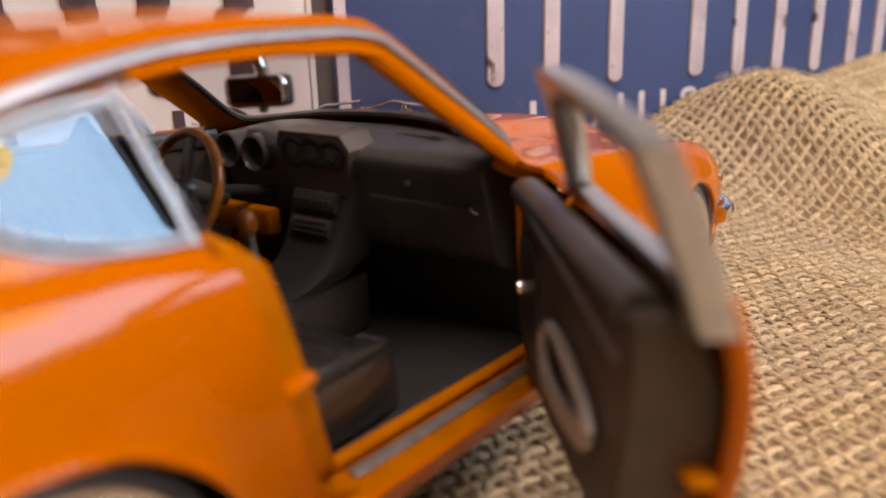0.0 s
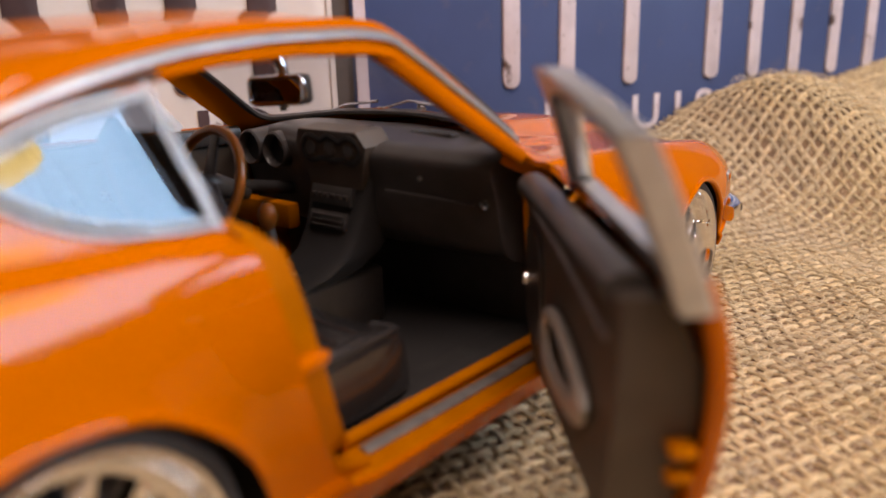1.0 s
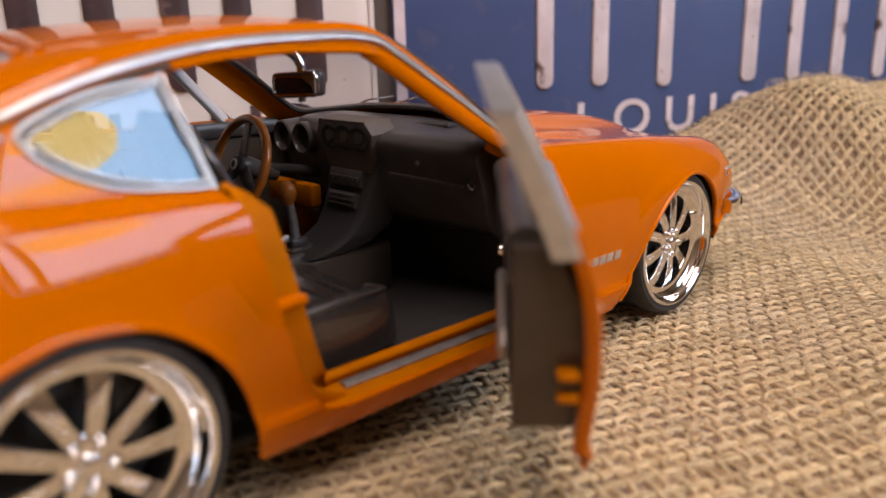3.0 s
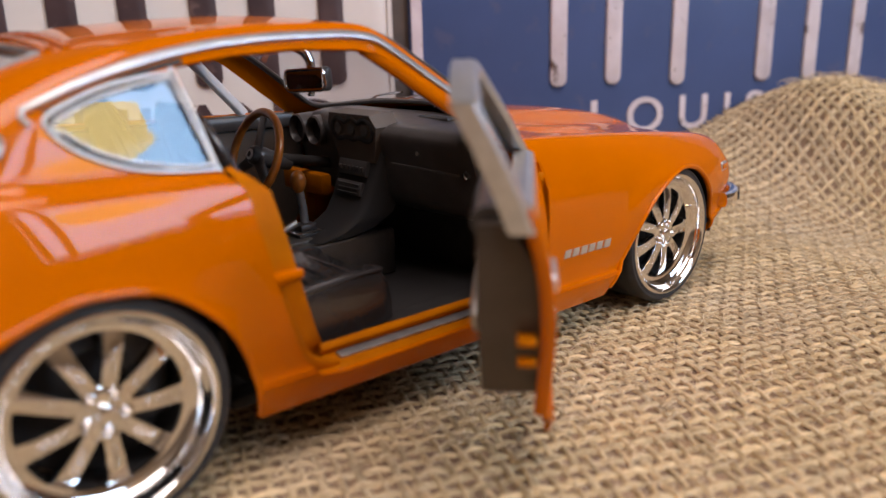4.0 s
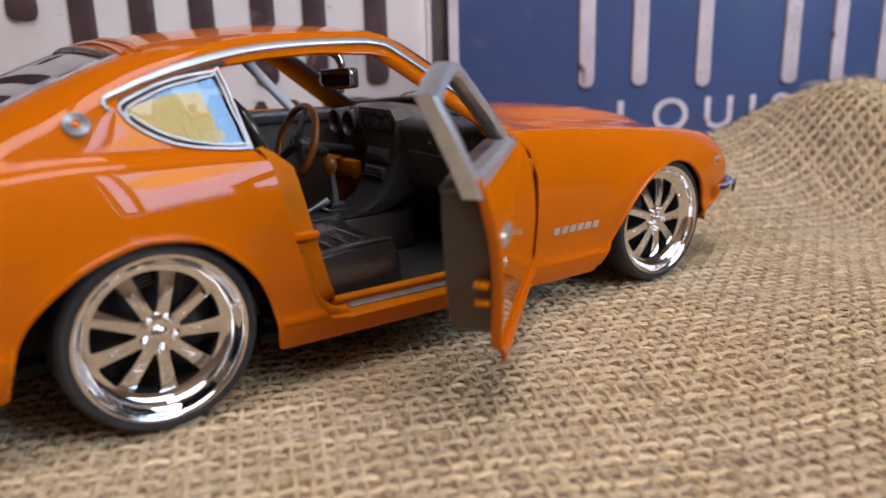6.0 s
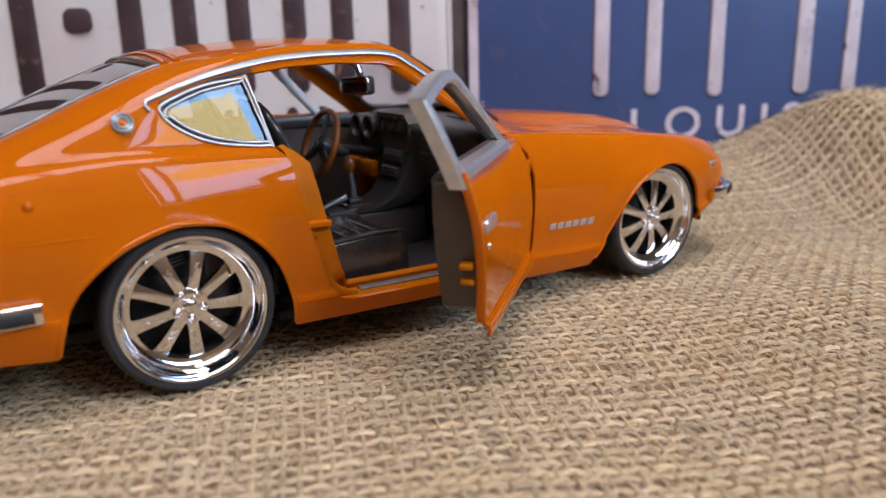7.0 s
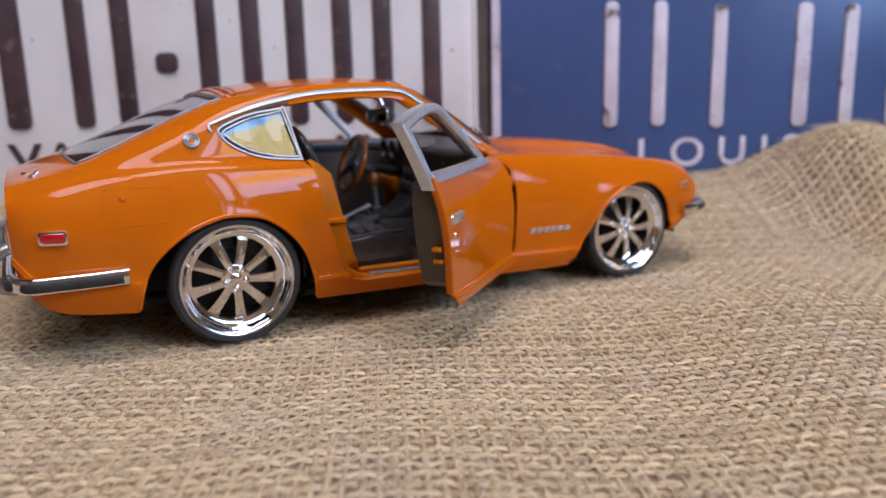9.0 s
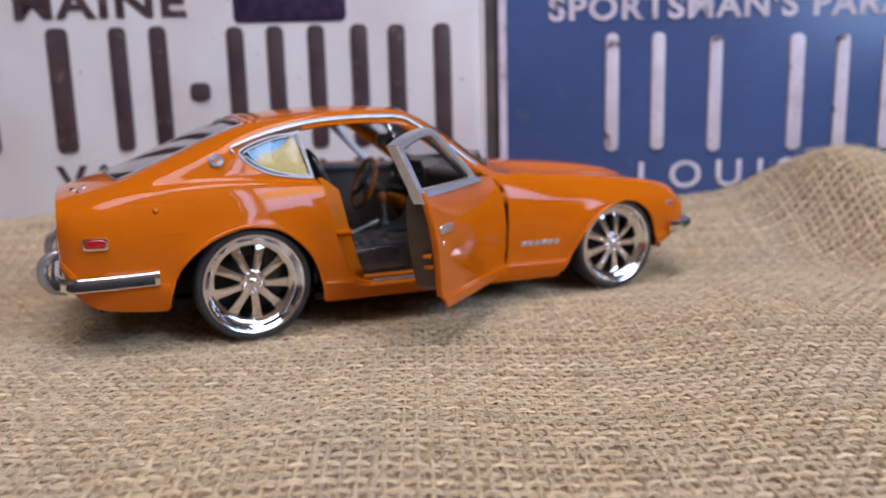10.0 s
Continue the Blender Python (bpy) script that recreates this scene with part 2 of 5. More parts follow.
def sweep(path, a, b, up=(0, 0, 1), n=10, closed=False, square=2.0):
    """A rounded bar along a path: half width a across, half height b along up."""
    pts = [Vector(p) for p in path]
    vs, fs, m = [], [], len(pts)
    for i, p in enumerate(pts):
        before = pts[i - 1] if closed or i > 0 else p
        after = pts[(i + 1) % m] if closed or i < m - 1 else p
        t = (after - before).normalized()
        u = Vector(up[i] if isinstance(up, list) else up)
        u = (u - t * u.dot(t)).normalized()
        w = t.cross(u)
        aa = a[i] if isinstance(a, list) else a
        for j in range(n):
            g = 2 * math.pi * (j + 0.5) / n
            c, s = math.cos(g), math.sin(g)
            c, s = math.copysign(abs(c) ** (2 / square), c), math.copysign(abs(s) ** (2 / square), s)
            vs.append(p + w * (aa * c) + u * (b * s))
    for i in range(m if closed else m - 1):
        for j in range(n):
            fs.append((i * n + j, i * n + (j + 1) % n, ((i + 1) % m) * n + (j + 1) % n, ((i + 1) % m) * n + j))
    if not closed:
        fs.append(tuple(range(n - 1, -1, -1)))
        fs.append(tuple(range((m - 1) * n, m * n)))
    return [tuple(v) for v in vs], fs


def prism(poly, y0, y1, axis="y"):
    """A polygon pushed along an axis: (x, z) pairs along y, or (x, y) pairs along z."""
    n = len(poly)
    if axis == "y":
        vs = [(p, y0, q) for p, q in poly] + [(p, y1, q) for p, q in poly]
    else:
        vs = [(p, q, y0) for p, q in poly] + [(p, q, y1) for p, q in poly]
    fs = [tuple(range(n - 1, -1, -1)), tuple(range(n, 2 * n))] + [(i, (i + 1) % n, n + (i + 1) % n, n + i) for i in range(n)]
    return vs, fs


def curve(x, pts):
    """A smooth curve through (x, value) pairs."""
    xs, ys = [p[0] for p in pts], [p[1] for p in pts]
    if x <= xs[0]:
        return ys[0]
    if x >= xs[-1]:
        return ys[-1]
    n = len(xs)
    d = [(ys[i + 1] - ys[i]) / (xs[i + 1] - xs[i]) for i in range(n - 1)]

    def slope(i):
        if i == 0 or i == n - 1:
            return d[0] if i == 0 else d[-1]
        if d[i - 1] * d[i] <= 0:
            return 0.0
        w1, w2 = 2 * (xs[i + 1] - xs[i]) + xs[i] - xs[i - 1], xs[i + 1] - xs[i] + 2 * (xs[i] - xs[i - 1])
        return (w1 + w2) / (w1 / d[i - 1] + w2 / d[i])

    i = max(j for j in range(n - 1) if xs[j] <= x)
    h = xs[i + 1] - xs[i]
    s = (x - xs[i]) / h
    return ((1 + 2 * s) * (1 - s) ** 2 * ys[i] + s * (1 - s) ** 2 * h * slope(i) + s * s * (3 - 2 * s) * ys[i + 1] + s * s * (s - 1) * h * slope(i + 1))


def spline(points, per=6, closed=False):
    """A rounded line through 2D or 3D points."""
    P = [np.array(p, float) for p in points]
    n, out = len(P), []
    for i in range(n if closed else n - 1):
        a = P[i - 1] if closed or i > 0 else 2 * P[i] - P[i + 1]
        b, c = P[i], P[(i + 1) % n]
        d = P[(i + 2) % n] if closed or i < n - 2 else 2 * c - b
        for k in range(per):
            s = k / per
            out.append(0.5 * (2 * b + (c - a) * s + (2 * a - 5 * b + 4 * c - d) * s * s + (3 * b - a - 3 * c + d) * s ** 3))
    if not closed:
        out.append(P[-1])
    return [tuple(p) for p in out]


def inside(poly, p, q):
    hit = False
    for (a, b), (c, d) in zip(poly, poly[1:] + poly[:1]):
        if (b > q) != (d > q) and p < (c - a) * (q - b) / (d - b) + a:
            hit = not hit
    return hit


def cut_sheet(bm, poly, axis, where, keep=False):
    """Cuts an outline into a sheet, seen along y (x, z) or z (x, y), and takes out what lies inside, or all but that."""
    k = 2 if axis == "y" else 1
    poly = [(float(a), float(b)) for a, b in poly]
    for (a, b), (c, d) in zip(poly, poly[1:] + poly[:1]):
        if math.hypot(c - a, d - b) < 1e-4:
            continue
        lo, hi = (min(a, c) - 0.05, min(b, d) - 0.05), (max(a, c) + 0.05, max(b, d) + 0.05)
        faces = []
        for f in bm.faces:
            if not where(f.verts[0].co):
                continue
            xs, ws = [v.co.x for v in f.verts], [v.co[k] for v in f.verts]
            if max(xs) >= lo[0] and min(xs) <= hi[0] and max(ws) >= lo[1] and min(ws) <= hi[1]:
                faces.append(f)
        geom = list({e for f in faces for e in f.edges}) + list({v for f in faces for v in f.verts}) + faces
        at, no = [a, 0, 0], [d - b, 0, 0]
        at[k], no[k] = b, a - c
        bmesh.ops.bisect_plane(bm, geom=geom, dist=1e-4, plane_co=at, plane_no=no)
    gone = []
    for f in bm.faces:
        m = f.calc_center_median()
        if (where(m) and inside(poly, m.x, m[k])) != keep:
            gone.append(f)
    bmesh.ops.delete(bm, geom=gone, context="FACES")


def thicken(bm, name, t, sharp=30):
    """Gives a sheet its thickness and makes it a mesh in metres."""
    bm.normal_update()
    bm.verts.index_update()
    k = len(bm.verts)
    verts = [v.co.copy() for v in bm.verts] + [v.co - v.normal * t for v in bm.verts]
    faces = [tuple(v.index for v in f.verts) for f in bm.faces]
    faces += [tuple(i + k for i in reversed(f)) for f in faces]
    for e in bm.edges:
        if e.is_boundary:
            lp = e.link_loops[0]
            a, b = lp.vert.index, lp.link_loop_next.vert.index
            faces.append((b, a, a + k, b + k))
    me = bpy.data.meshes.new(name)
    me.from_pydata([tuple(v * MM) for v in verts], [], faces)
    me.polygons.foreach_set("use_smooth", [True] * len(me.polygons))
    me.set_sharp_from_angle(angle=radians(sharp))
    me.update()
    bm.free()
    return me


# ---- the room: plain walls, one tall window ----
def structure(name, pieces, mat, label="", scale=1000):
    v, f = merge(*pieces)
    me = bpy.data.meshes.new(name)
    me.from_pydata([tuple(c * scale * MM for c in p) for p in v], [], f)
    finish(me, False)
    me.materials.append(mat)
    return tagged(new(name, me), label, kind="structure")


structure("floor", [box(-2.0, 2.2, -1.5, 1.6, -0.85, -0.75, 0)], FLOORING, "plain brown room floor")
structure("ceiling", [box(-2.0, -1.1, -1.5, 1.6, 1.9, 2.0, 0), box(0.4, 2.2, -1.5, 1.6, 1.9, 2.0, 0), box(-1.1, 0.4, -1.5, -1.1, 1.9, 2.0, 0), box(-1.1, 0.4, -0.1, 1.6, 1.9, 2.0, 0)], PLASTER, "plain room ceiling with a skylight")
structure("window_2", [box(-1.1, 0.4, -0.62, -0.58, 1.83, 1.87, 0), box(-0.37, -0.33, -1.1, -0.62, 1.83, 1.87, 0), box(-0.37, -0.33, -0.58, -0.1, 1.83, 1.87, 0)], FRAME_DARK, "skylight crossbars")
structure("wall_west", [box(-2.1, -2.0, -1.5, 1.6, -0.75, 1.9, 0)], PLASTER, "plain warm plaster wall")
structure("wall_east", [box(2.2, 2.3, -1.5, 1.6, -0.75, 1.9, 0)], PLASTER, "plain warm plaster wall")
structure("wall_north", [box(-2.0, 2.2, 1.6, 1.7, -0.75, 1.9, 0)], PLASTER, "plain warm plaster wall")
structure("wall_south", [box(-2.0, 0.15, -1.35, -1.25, -0.75, 1.9, 0), box(0.95, 2.2, -1.35, -1.25, -0.75, 1.9, 0),
                         box(0.15, 0.95, -1.35, -1.25, -0.75, 0.45, 0), box(0.15, 0.95, -1.35, -1.25, 1.35, 1.9, 0)], PLASTER, "plain plaster wall with a tall window")
structure("window_1", [box(0.15, 0.95, -1.22, -1.19, 0.45, 0.48, 0), box(0.15, 0.95, -1.22, -1.19, 1.32, 1.35, 0), box(0.15, 0.18, -1.22, -1.19, 0.48, 1.32, 0),
                       box(0.92, 0.95, -1.22, -1.19, 0.48, 1.32, 0), box(0.24, 0.265, -1.22, -1.19, 0.48, 1.32, 0)], FRAME_DARK, "dark wooden window frame with a slim bar")
structure("table", [box(-0.75, 0.75, -0.55, 0.55, -0.05, -0.012, 0.004), box(-0.7, -0.64, -0.5, -0.44, -0.75, -0.05, 0), box(0.64, 0.7, -0.5, -0.44, -0.75, -0.05, 0),
                    box(-0.7, -0.64, 0.44, 0.5, -0.75, -0.05, 0), box(0.64, 0.7, 0.44, 0.5, -0.75, -0.05, 0)], FLOORING, "wooden table under the cloth")
lamp = new("pendant_lamp")
lamp.location = lamp_at
tagged(lamp, "warm glowing pendant lamp hung from the ceiling", "lamp")
globe = part("globe", mesh_from("globe", *lathe([(0.1, -112), (70, -100), (112, -62), (134, -8), (128, 48), (98, 88), (56, 106), (12, 112)], 32, "z")), GLOW, lamp)
globe.visible_shadow = False
part("cord", mesh_from("cord", *sweep([(0, 0, 112), (0, 0, 1100)], 3, 3, up=(0, 1, 0), n=6)), BLACK, lamp)

# ---- burlap cloth: plain weave over a table, raised into a mound and against the plates ----
DU, DN = Vector((0.9226, -0.3858, 0)).normalized(), Vector((0.3858, 0.9226, 0)).normalized()


def smooth(a, b, x):
    s = np.clip((x - a) / (b - a), 0, 1)
    return s * s * (3 - 2 * s)


def lie(x, y):
    """The cloth's height at (x, y), in millimetres."""
    v = x * DN.x + y * DN.y
    rise = 20 * smooth(18, 91, v)
    sx = np.where(x < 203, 15.0, 30.0)
    sy = np.where(y < -26, 39.0, 29.0)
    mound = 30 * np.exp(-0.5 * ((x - 203) / sx) ** 2 - 0.5 * ((y + 26) / sy) ** 2)
    mound = mound + 28 * np.exp(-0.5 * ((x - 324) / 47.5) ** 2 - 0.5 * ((y + 29) / 45) ** 2)
    away = smooth(8, 45, np.maximum(np.abs(x) - 100, np.abs(y) - 42))
    wave = 1.6 * np.sin(x / 31 + y / 47 + 0.6) + 1.1 * np.sin(x / 19 - y / 26) + 0.7 * np.sin(y / 13 + x / 40)
    return rise + mound + away * wave * 0.9 + 0.15


def thread_sheet(name, along, across, a0, a1, c0, c1, pitch_a, pitch_c, half, phase, wave, base, mat, parent, seed):
    """All threads of one direction, each a rounded strip that weaves over and under."""
    rng = np.random.RandomState(seed)
    n_thread, steps = int((c1 - c0) / pitch_c), int((a1 - a0) / pitch_a) * 6
    prof = [(-1.0, -0.6), (-0.6, 0.28), (0.05, 0.55), (0.66, 0.22), (1.0, -0.6)]
    k = len(prof)
    s = np.linspace(a0, a1, steps)
    verts = np.zeros((n_thread, steps, k, 3))
    for i in range(n_thread):
        def wander(reach, amp):
            m = max(int((a1 - a0) / reach), 4)
            return amp * np.interp(s, np.linspace(a0, a1, m), rng.uniform(-1, 1, m))
        c = c0 + (i + 0.5) * pitch_c + wander(40, 0.35) + wander(9, 0.22) + rng.uniform(-0.2, 0.2)
        w = half * np.clip(1 + rng.uniform(-0.24, 0.24) + wander(16, 0.2) + wander(3.5, 0.22), 0.45, 1.5)
        lift = base + wave * np.sin(math.pi * (s - a0) / pitch_a + math.pi * (i + phase)) + wander(6, 0.14)
        twist = wander(7, 0.14)
        for j, (e, h) in enumerate(prof):
            cc = c + e * w
            x = s * along.x + cc * across.x
            y = s * along.y + cc * across.y
            verts[i, :, j, 0], verts[i, :, j, 1] = x, y
            verts[i, :, j, 2] = lie(x, y) + lift + h * half * 0.62 + e * twist * 0.5 + rng.uniform(-0.09, 0.09, steps)
    idx = np.arange(n_thread * steps * k).reshape(n_thread, steps, k)
    quads = np.stack([idx[:, :-1, :-1], idx[:, :-1, 1:], idx[:, 1:, 1:], idx[:, 1:, :-1]], -1).reshape(-1, 4)
    me = bpy.data.meshes.new(name)
    me.vertices.add(verts.size // 3)
    me.vertices.foreach_set("co", (verts * MM).reshape(-1))
    me.loops.add(quads.size)
    me.loops.foreach_set("vertex_index", quads.reshape(-1))
    me.polygons.add(len(quads))
    me.polygons.foreach_set("loop_start", np.arange(0, quads.size, 4))
    me.polygons.foreach_set("use_smooth", np.ones(len(quads), bool))
    me.update(calc_edges=True)
    me.materials.append(mat)
    ob = tagged(new(name, me), kind="stuff")
    ob.parent = parent
    return ob


def grid_mesh(name, us, vs, height):
    verts = [(u * DU.x + v * DN.x, u * DU.y + v * DN.y, 0) for v in vs for u in us]
    verts = [(x, y, height(x, y)) for x, y, _ in verts]
    n = len(us)
    faces = [(j * n + i, j * n + i + 1, (j + 1) * n + i + 1, (j + 1) * n + i) for j in range(len(vs) - 1) for i in range(n - 1)]
    return mesh_from(name, verts, faces)


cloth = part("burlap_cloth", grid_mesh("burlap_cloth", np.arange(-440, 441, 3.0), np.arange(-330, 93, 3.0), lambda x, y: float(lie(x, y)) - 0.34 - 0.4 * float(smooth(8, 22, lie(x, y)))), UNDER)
tagged(cloth, "coarse tan jute burlap cloth, loosely woven and rumpled into a mound", "cloth")
PU, PV = 2.65, 3.2
thread_sheet("weft_threads", DU, DN, -270, 310, -200, 91, PU, PV, 0.8, 0, 0.24, 0.0, WEFT, cloth, 3)
thread_sheet("warp_threads", DN, DU, -200, 91, -270, 310, PV, PU, 0.6, 1, 0.2, 0.05, WARP, cloth, 4)


def fibres(count, seed):
    """Stray hairs standing out of the weave."""
    rng = np.random.RandomState(seed)
    pieces = []
    for _ in range(count):
        u, v = rng.uniform(-190, 230), rng.uniform(-180, 80)
        x, y = u * DU.x + v * DN.x, u * DU.y + v * DN.y
        a, ln = rng.uniform(0, 6.28), rng.uniform(1.5, 7.0)
        z = float(lie(x, y)) + 0.5
        rise = rng.uniform(0.1, 1.5)
        bend = rng.uniform(-1.5, 1.5)
        pts = []
        for k in range(6):
            s = k / 5
            g = a + bend * s
            pts.append((x + ln * s * math.cos(g), y + ln * s * math.sin(g), z + rise * math.sin(math.pi * s) + 0.3))
        thin = rng.uniform(0.035, 0.075)
        pieces.append(sweep(pts, thin, thin, n=3))
    return merge(*pieces)


tagged(part("fibre_fuzz", mesh_from("fibre_fuzz", *fibres(22000, 8)), HAIR, cloth), kind="stuff")

# ---- licence plates behind the car ----
plate_base = Matrix.Translation((0, 0, 0)) @ Matrix(((DU.x, DN.x, 0, 171 * MM), (DU.y, DN.y, 0, 28.6 * MM), (0, 0, 1, 0), (0, 0, 0, 1)))


def rounded(x0, x1, z0, z1, r, seg=6):
    out = []
    for cx, cz, a in ((x1 - r, z1 - r, 0), (x0 + r, z1 - r, 90), (x0 + r, z0 + r, 180), (x1 - r, z0 + r, 270)):
        for k in range(seg + 1):
            g = radians(a + 90 * k / seg)
            out.append((cx + r * math.cos(g), cz + r * math.sin(g)))
    return out


def slab(poly, y0, y1, bevel=0.5):
    bm = bmesh.new()
    v, f = prism(poly, y0, y1)
    bv = [bm.verts.new(p) for p in v]
    for q in f:
        bm.faces.new([bv[i] for i in q])
    bmesh.ops.recalc_face_normals(bm, faces=bm.faces)
    if bevel:
        front = [e for e in bm.edges if all(abs(w.co.y - y0) < 1e-6 for w in e.verts)]
        bmesh.ops.bevel(bm, geom=front, offset=bevel, segments=2, affect="EDGES", profile=0.5)
    bm.verts.index_update()
    out = [tuple(w.co) for w in bm.verts], [tuple(w.index for w in q.verts) for q in bm.faces]
    bm.free()
    return out


def lettering(body, width, height, x0, z0, y, weight=0.0, gap=1.12):
    """Built-in letters, fitted into a field; the mesh stands on a plate."""
    cu = bpy.data.curves.new("letters", "FONT")
    cu.body, cu.extrude, cu.offset, cu.space_character = body, 0.02, weight, gap
    ob = new("letters", cu)
    me = bpy.data.meshes.new_from_object(ob.evaluated_get(bpy.context.evaluated_depsgraph_get()))
    bpy.data.objects.remove(ob)
    co = np.array([v.co for v in me.vertices])
    lo, hi = co.min(0), co.max(0)
    for v in me.vertices:
        v.co = Vector((x0 + (v.co.x - lo[0]) / (hi[0] - lo[0]) * width, y - (v.co.z - lo[2]) / (hi[2] - lo[2]) * 0.5, z0 + (v.co.y - lo[1]) / (hi[1] - lo[1]) * height)) * MM
    return me


def licence_plate(x0, x1, z0, z1, paint, ink, border, label, bars, words, rim):
    plate = part("licence_plate", mesh_from("licence_plate", *slab(rounded(x0, x1, z0, z1, 7), -0.6, 0.6)), paint, m=plate_base)
    tagged(plate, label, "licence plate")
    ring_o, ring_i = rounded(x0 + rim, x1 - rim, z0 + rim, z1 - rim, 6), rounded(x0 + rim + border, x1 - rim - border, z0 + rim + border, z1 - rim - border, 4)
    n = len(ring_o)
    v = [(p, -1.2, q) for p, q in ring_o] + [(p, -1.2, q) for p, q in ring_i] + [(p, -0.5, q) for p, q in ring_o] + [(p, -0.5, q) for p, q in ring_i]
    f = []
    for i in range(n):
        j = (i + 1) % n
        f += [(i, j, n + j, n + i), (i, 2 * n + i, 2 * n + j, j), (n + i, n + j, 3 * n + j, 3 * n + i)]
    part("raised_rim", mesh_from("raised_rim", v, f), ink if rim > 0.5 else paint, plate)
    for b in bars:
        part("bar", mesh_from("bar", *slab(rounded(*b, min(3.0, (b[1] - b[0]) * 0.45)), -1.7, -0.5, 0.6)), ink, plate)
    for body, x, w, z, h, wt, gap in words:
        part("lettering", lettering(body, w, h, x, z, -0.6, wt, gap), ink, plate)
    return plate


def pair(x0, x1, z0, z1, w):
    return [(x0, x0 + w, z0, z1), (x1 - w, x1, z0, z1)]


maine = licence_plate(-410, -106, 6, 140, WHITE_PLATE, DARK_INK, 1.5, "cream white number plate with dark raised characters, upright behind the car",
                      pair(-362, -335, 50, 107, 8) + [(-309, -299, 50, 107)] + pair(-280.5, -254, 50, 107, 8) + [(-245, -235.5, 72.5, 81)]
                      + pair(-226.5, -200, 49, 106, 8) + pair(-189, -161, 49, 106, 8) + pair(-151.5, -122, 48, 105.5, 8),
                      [("MAINE", -322, 78, 111, 14, 0.03, 1.12), ("VACATIONLAND", -311, 186, 30.5, 13.5, 0.02, 1.12)], 0.0)
part("sticker", mesh_from("sticker", *slab(rounded(-222.5, -170.5, 107.4, 132, 3), -1.0, -0.5, 0.2)), mottle(material("dark_indigo_sticker", (0.02, 0.015, 0.05), 0.4), 200, (0.014, 0.01, 0.035), (0.05, 0.03, 0.08)), maine, "dark indigo sticker")
louisiana = licence_plate(-100, 200, 6, 134, BLUE_PLATE, PALE_INK, 3.6, "navy blue number plate with pale raised characters, upright behind the car",
                          pair(-48.5, -19.8, 43.5, 99, 6.5) + [(1.5, 8, 42, 97), (40.6, 48, 41.8, 97)] + pair(63.5, 93, 41, 96.4, 6.5) + pair(110, 140, 40, 95.5, 6.5) + pair(152, 180, 40, 95, 6.5),
                          [("SPORTSMAN'S PARADISE", -75.5, 209, 105, 12, 0.03, 1.12), ("LOUISIANA", -31.5, 150, 24.8, 13.2, 0.01, 1.55)], 0.6)
board = part("backing_board", mesh_from("backing_board", *box(-425, 215, 1.2, 9, -8, 150, 0.8)), BOARD, m=plate_base)
tagged(board, "dark brown board that the plates lean on", "board")

# ---- the model car, nose along +x, 1:18 ----
car = new("model_car")
tagged(car, "orange die-cast model coupe with chrome wheels, standing on burlap", "model car")

Z_BOTTOM = [(-112, 25), (-110.2, 20), (-106.5, 15.8), (-102.5, 14), (-86, 12.4), (-41, 9.6), (0, 8.8), (41, 8.2), (83, 14), (92, 17), (98, 19.6), (106, 23)]
Y_MAX = [(-112, 35), (-110, 37.4), (-103.5, 40.6), (-94, 42.8), (-80, 44.4), (-64, 45.3), (-40, 44.8), (0, 44.8), (40, 45.1), (64, 45.2), (80, 44.2), (91, 42), (97, 39.8), (101, 35.5), (104, 28), (106, 8)]
Z_CREASE = [(-112, 28), (-106.5, 22.5), (-86, 20.5), (-41, 16.2), (0, 15.4), (42, 14.2), (83, 18.6), (97, 22), (106, 24.5)]
Z_WIDE = [(-112, 33), (-98, 31), (-64, 29), (-20, 27), (40, 25.5), (64, 27), (97, 26), (106, 26.4)]
Z_SHOULDER = [(-112, 38.9), (-110, 39.7), (-97.9, 43.2), (-83.6, 44.8), (-68.5, 45.7), (-43.5, 44.9), (-20, 43.5), (17, 43.2), (46, 41.7), (70, 39.5), (92, 36.1), (98, 32.4), (102, 29.8), (106, 27.8)]
Y_SHOULDER = [(-112, 33.6), (-110, 35.8), (-98, 38.6), (-83, 40.6), (-69, 41.6), (-43, 41.8), (0, 41.4), (17, 41.2), (46, 40.4), (70, 39.4), (91, 36.4), (97, 34.5), (102, 29), (106, 6)]
Y_6 = [(-112, 32), (-97, 36.2), (-85, 38), (-70, 39.2), (-44, 39.2), (0, 38.8), (15, 38.3), (24, 36.6), (46, 35), (70, 33.5), (91, 30), (102, 22), (106, 5)]
Z_6 = [(-112, 41), (-97, 45.2), (-85, 46.8), (-70, 48), (-44, 46.9), (0, 45.1), (15, 44.4), (24, 43.8), (46, 41.9), (70, 39.7), (91, 36.2), (102, 30.6), (106, 28.2)]
Y_7 = [(-112, 29), (-97, 33.2), (-85, 35), (-72, 36), (-64, 35.4), (-55, 33.8), (-46, 32.7), (-37, 31.9), (-27, 31.7), (-17, 31.8), (-11, 32.2), (-6, 32.8), (0, 33.6), (7, 34.8), (14, 35.8), (18, 35.6), (24, 32), (46, 28), (70, 26.5), (91, 23), (102, 17), (106, 4)]
Z_7 = [(-112, 42.6), (-97, 46.4), (-85, 49.8), (-72, 54), (-64, 56.9), (-55, 60.1), (-46, 62.2), (-37, 63.5), (-27, 64.1), (-17, 64.2), (-11, 63.6), (-6, 60.9), (0, 56.9), (7, 52.1), (14, 47), (18, 45), (24, 44.3), (46, 42), (70, 39.8), (91, 36.4), (102, 31.2), (106, 28.4)]
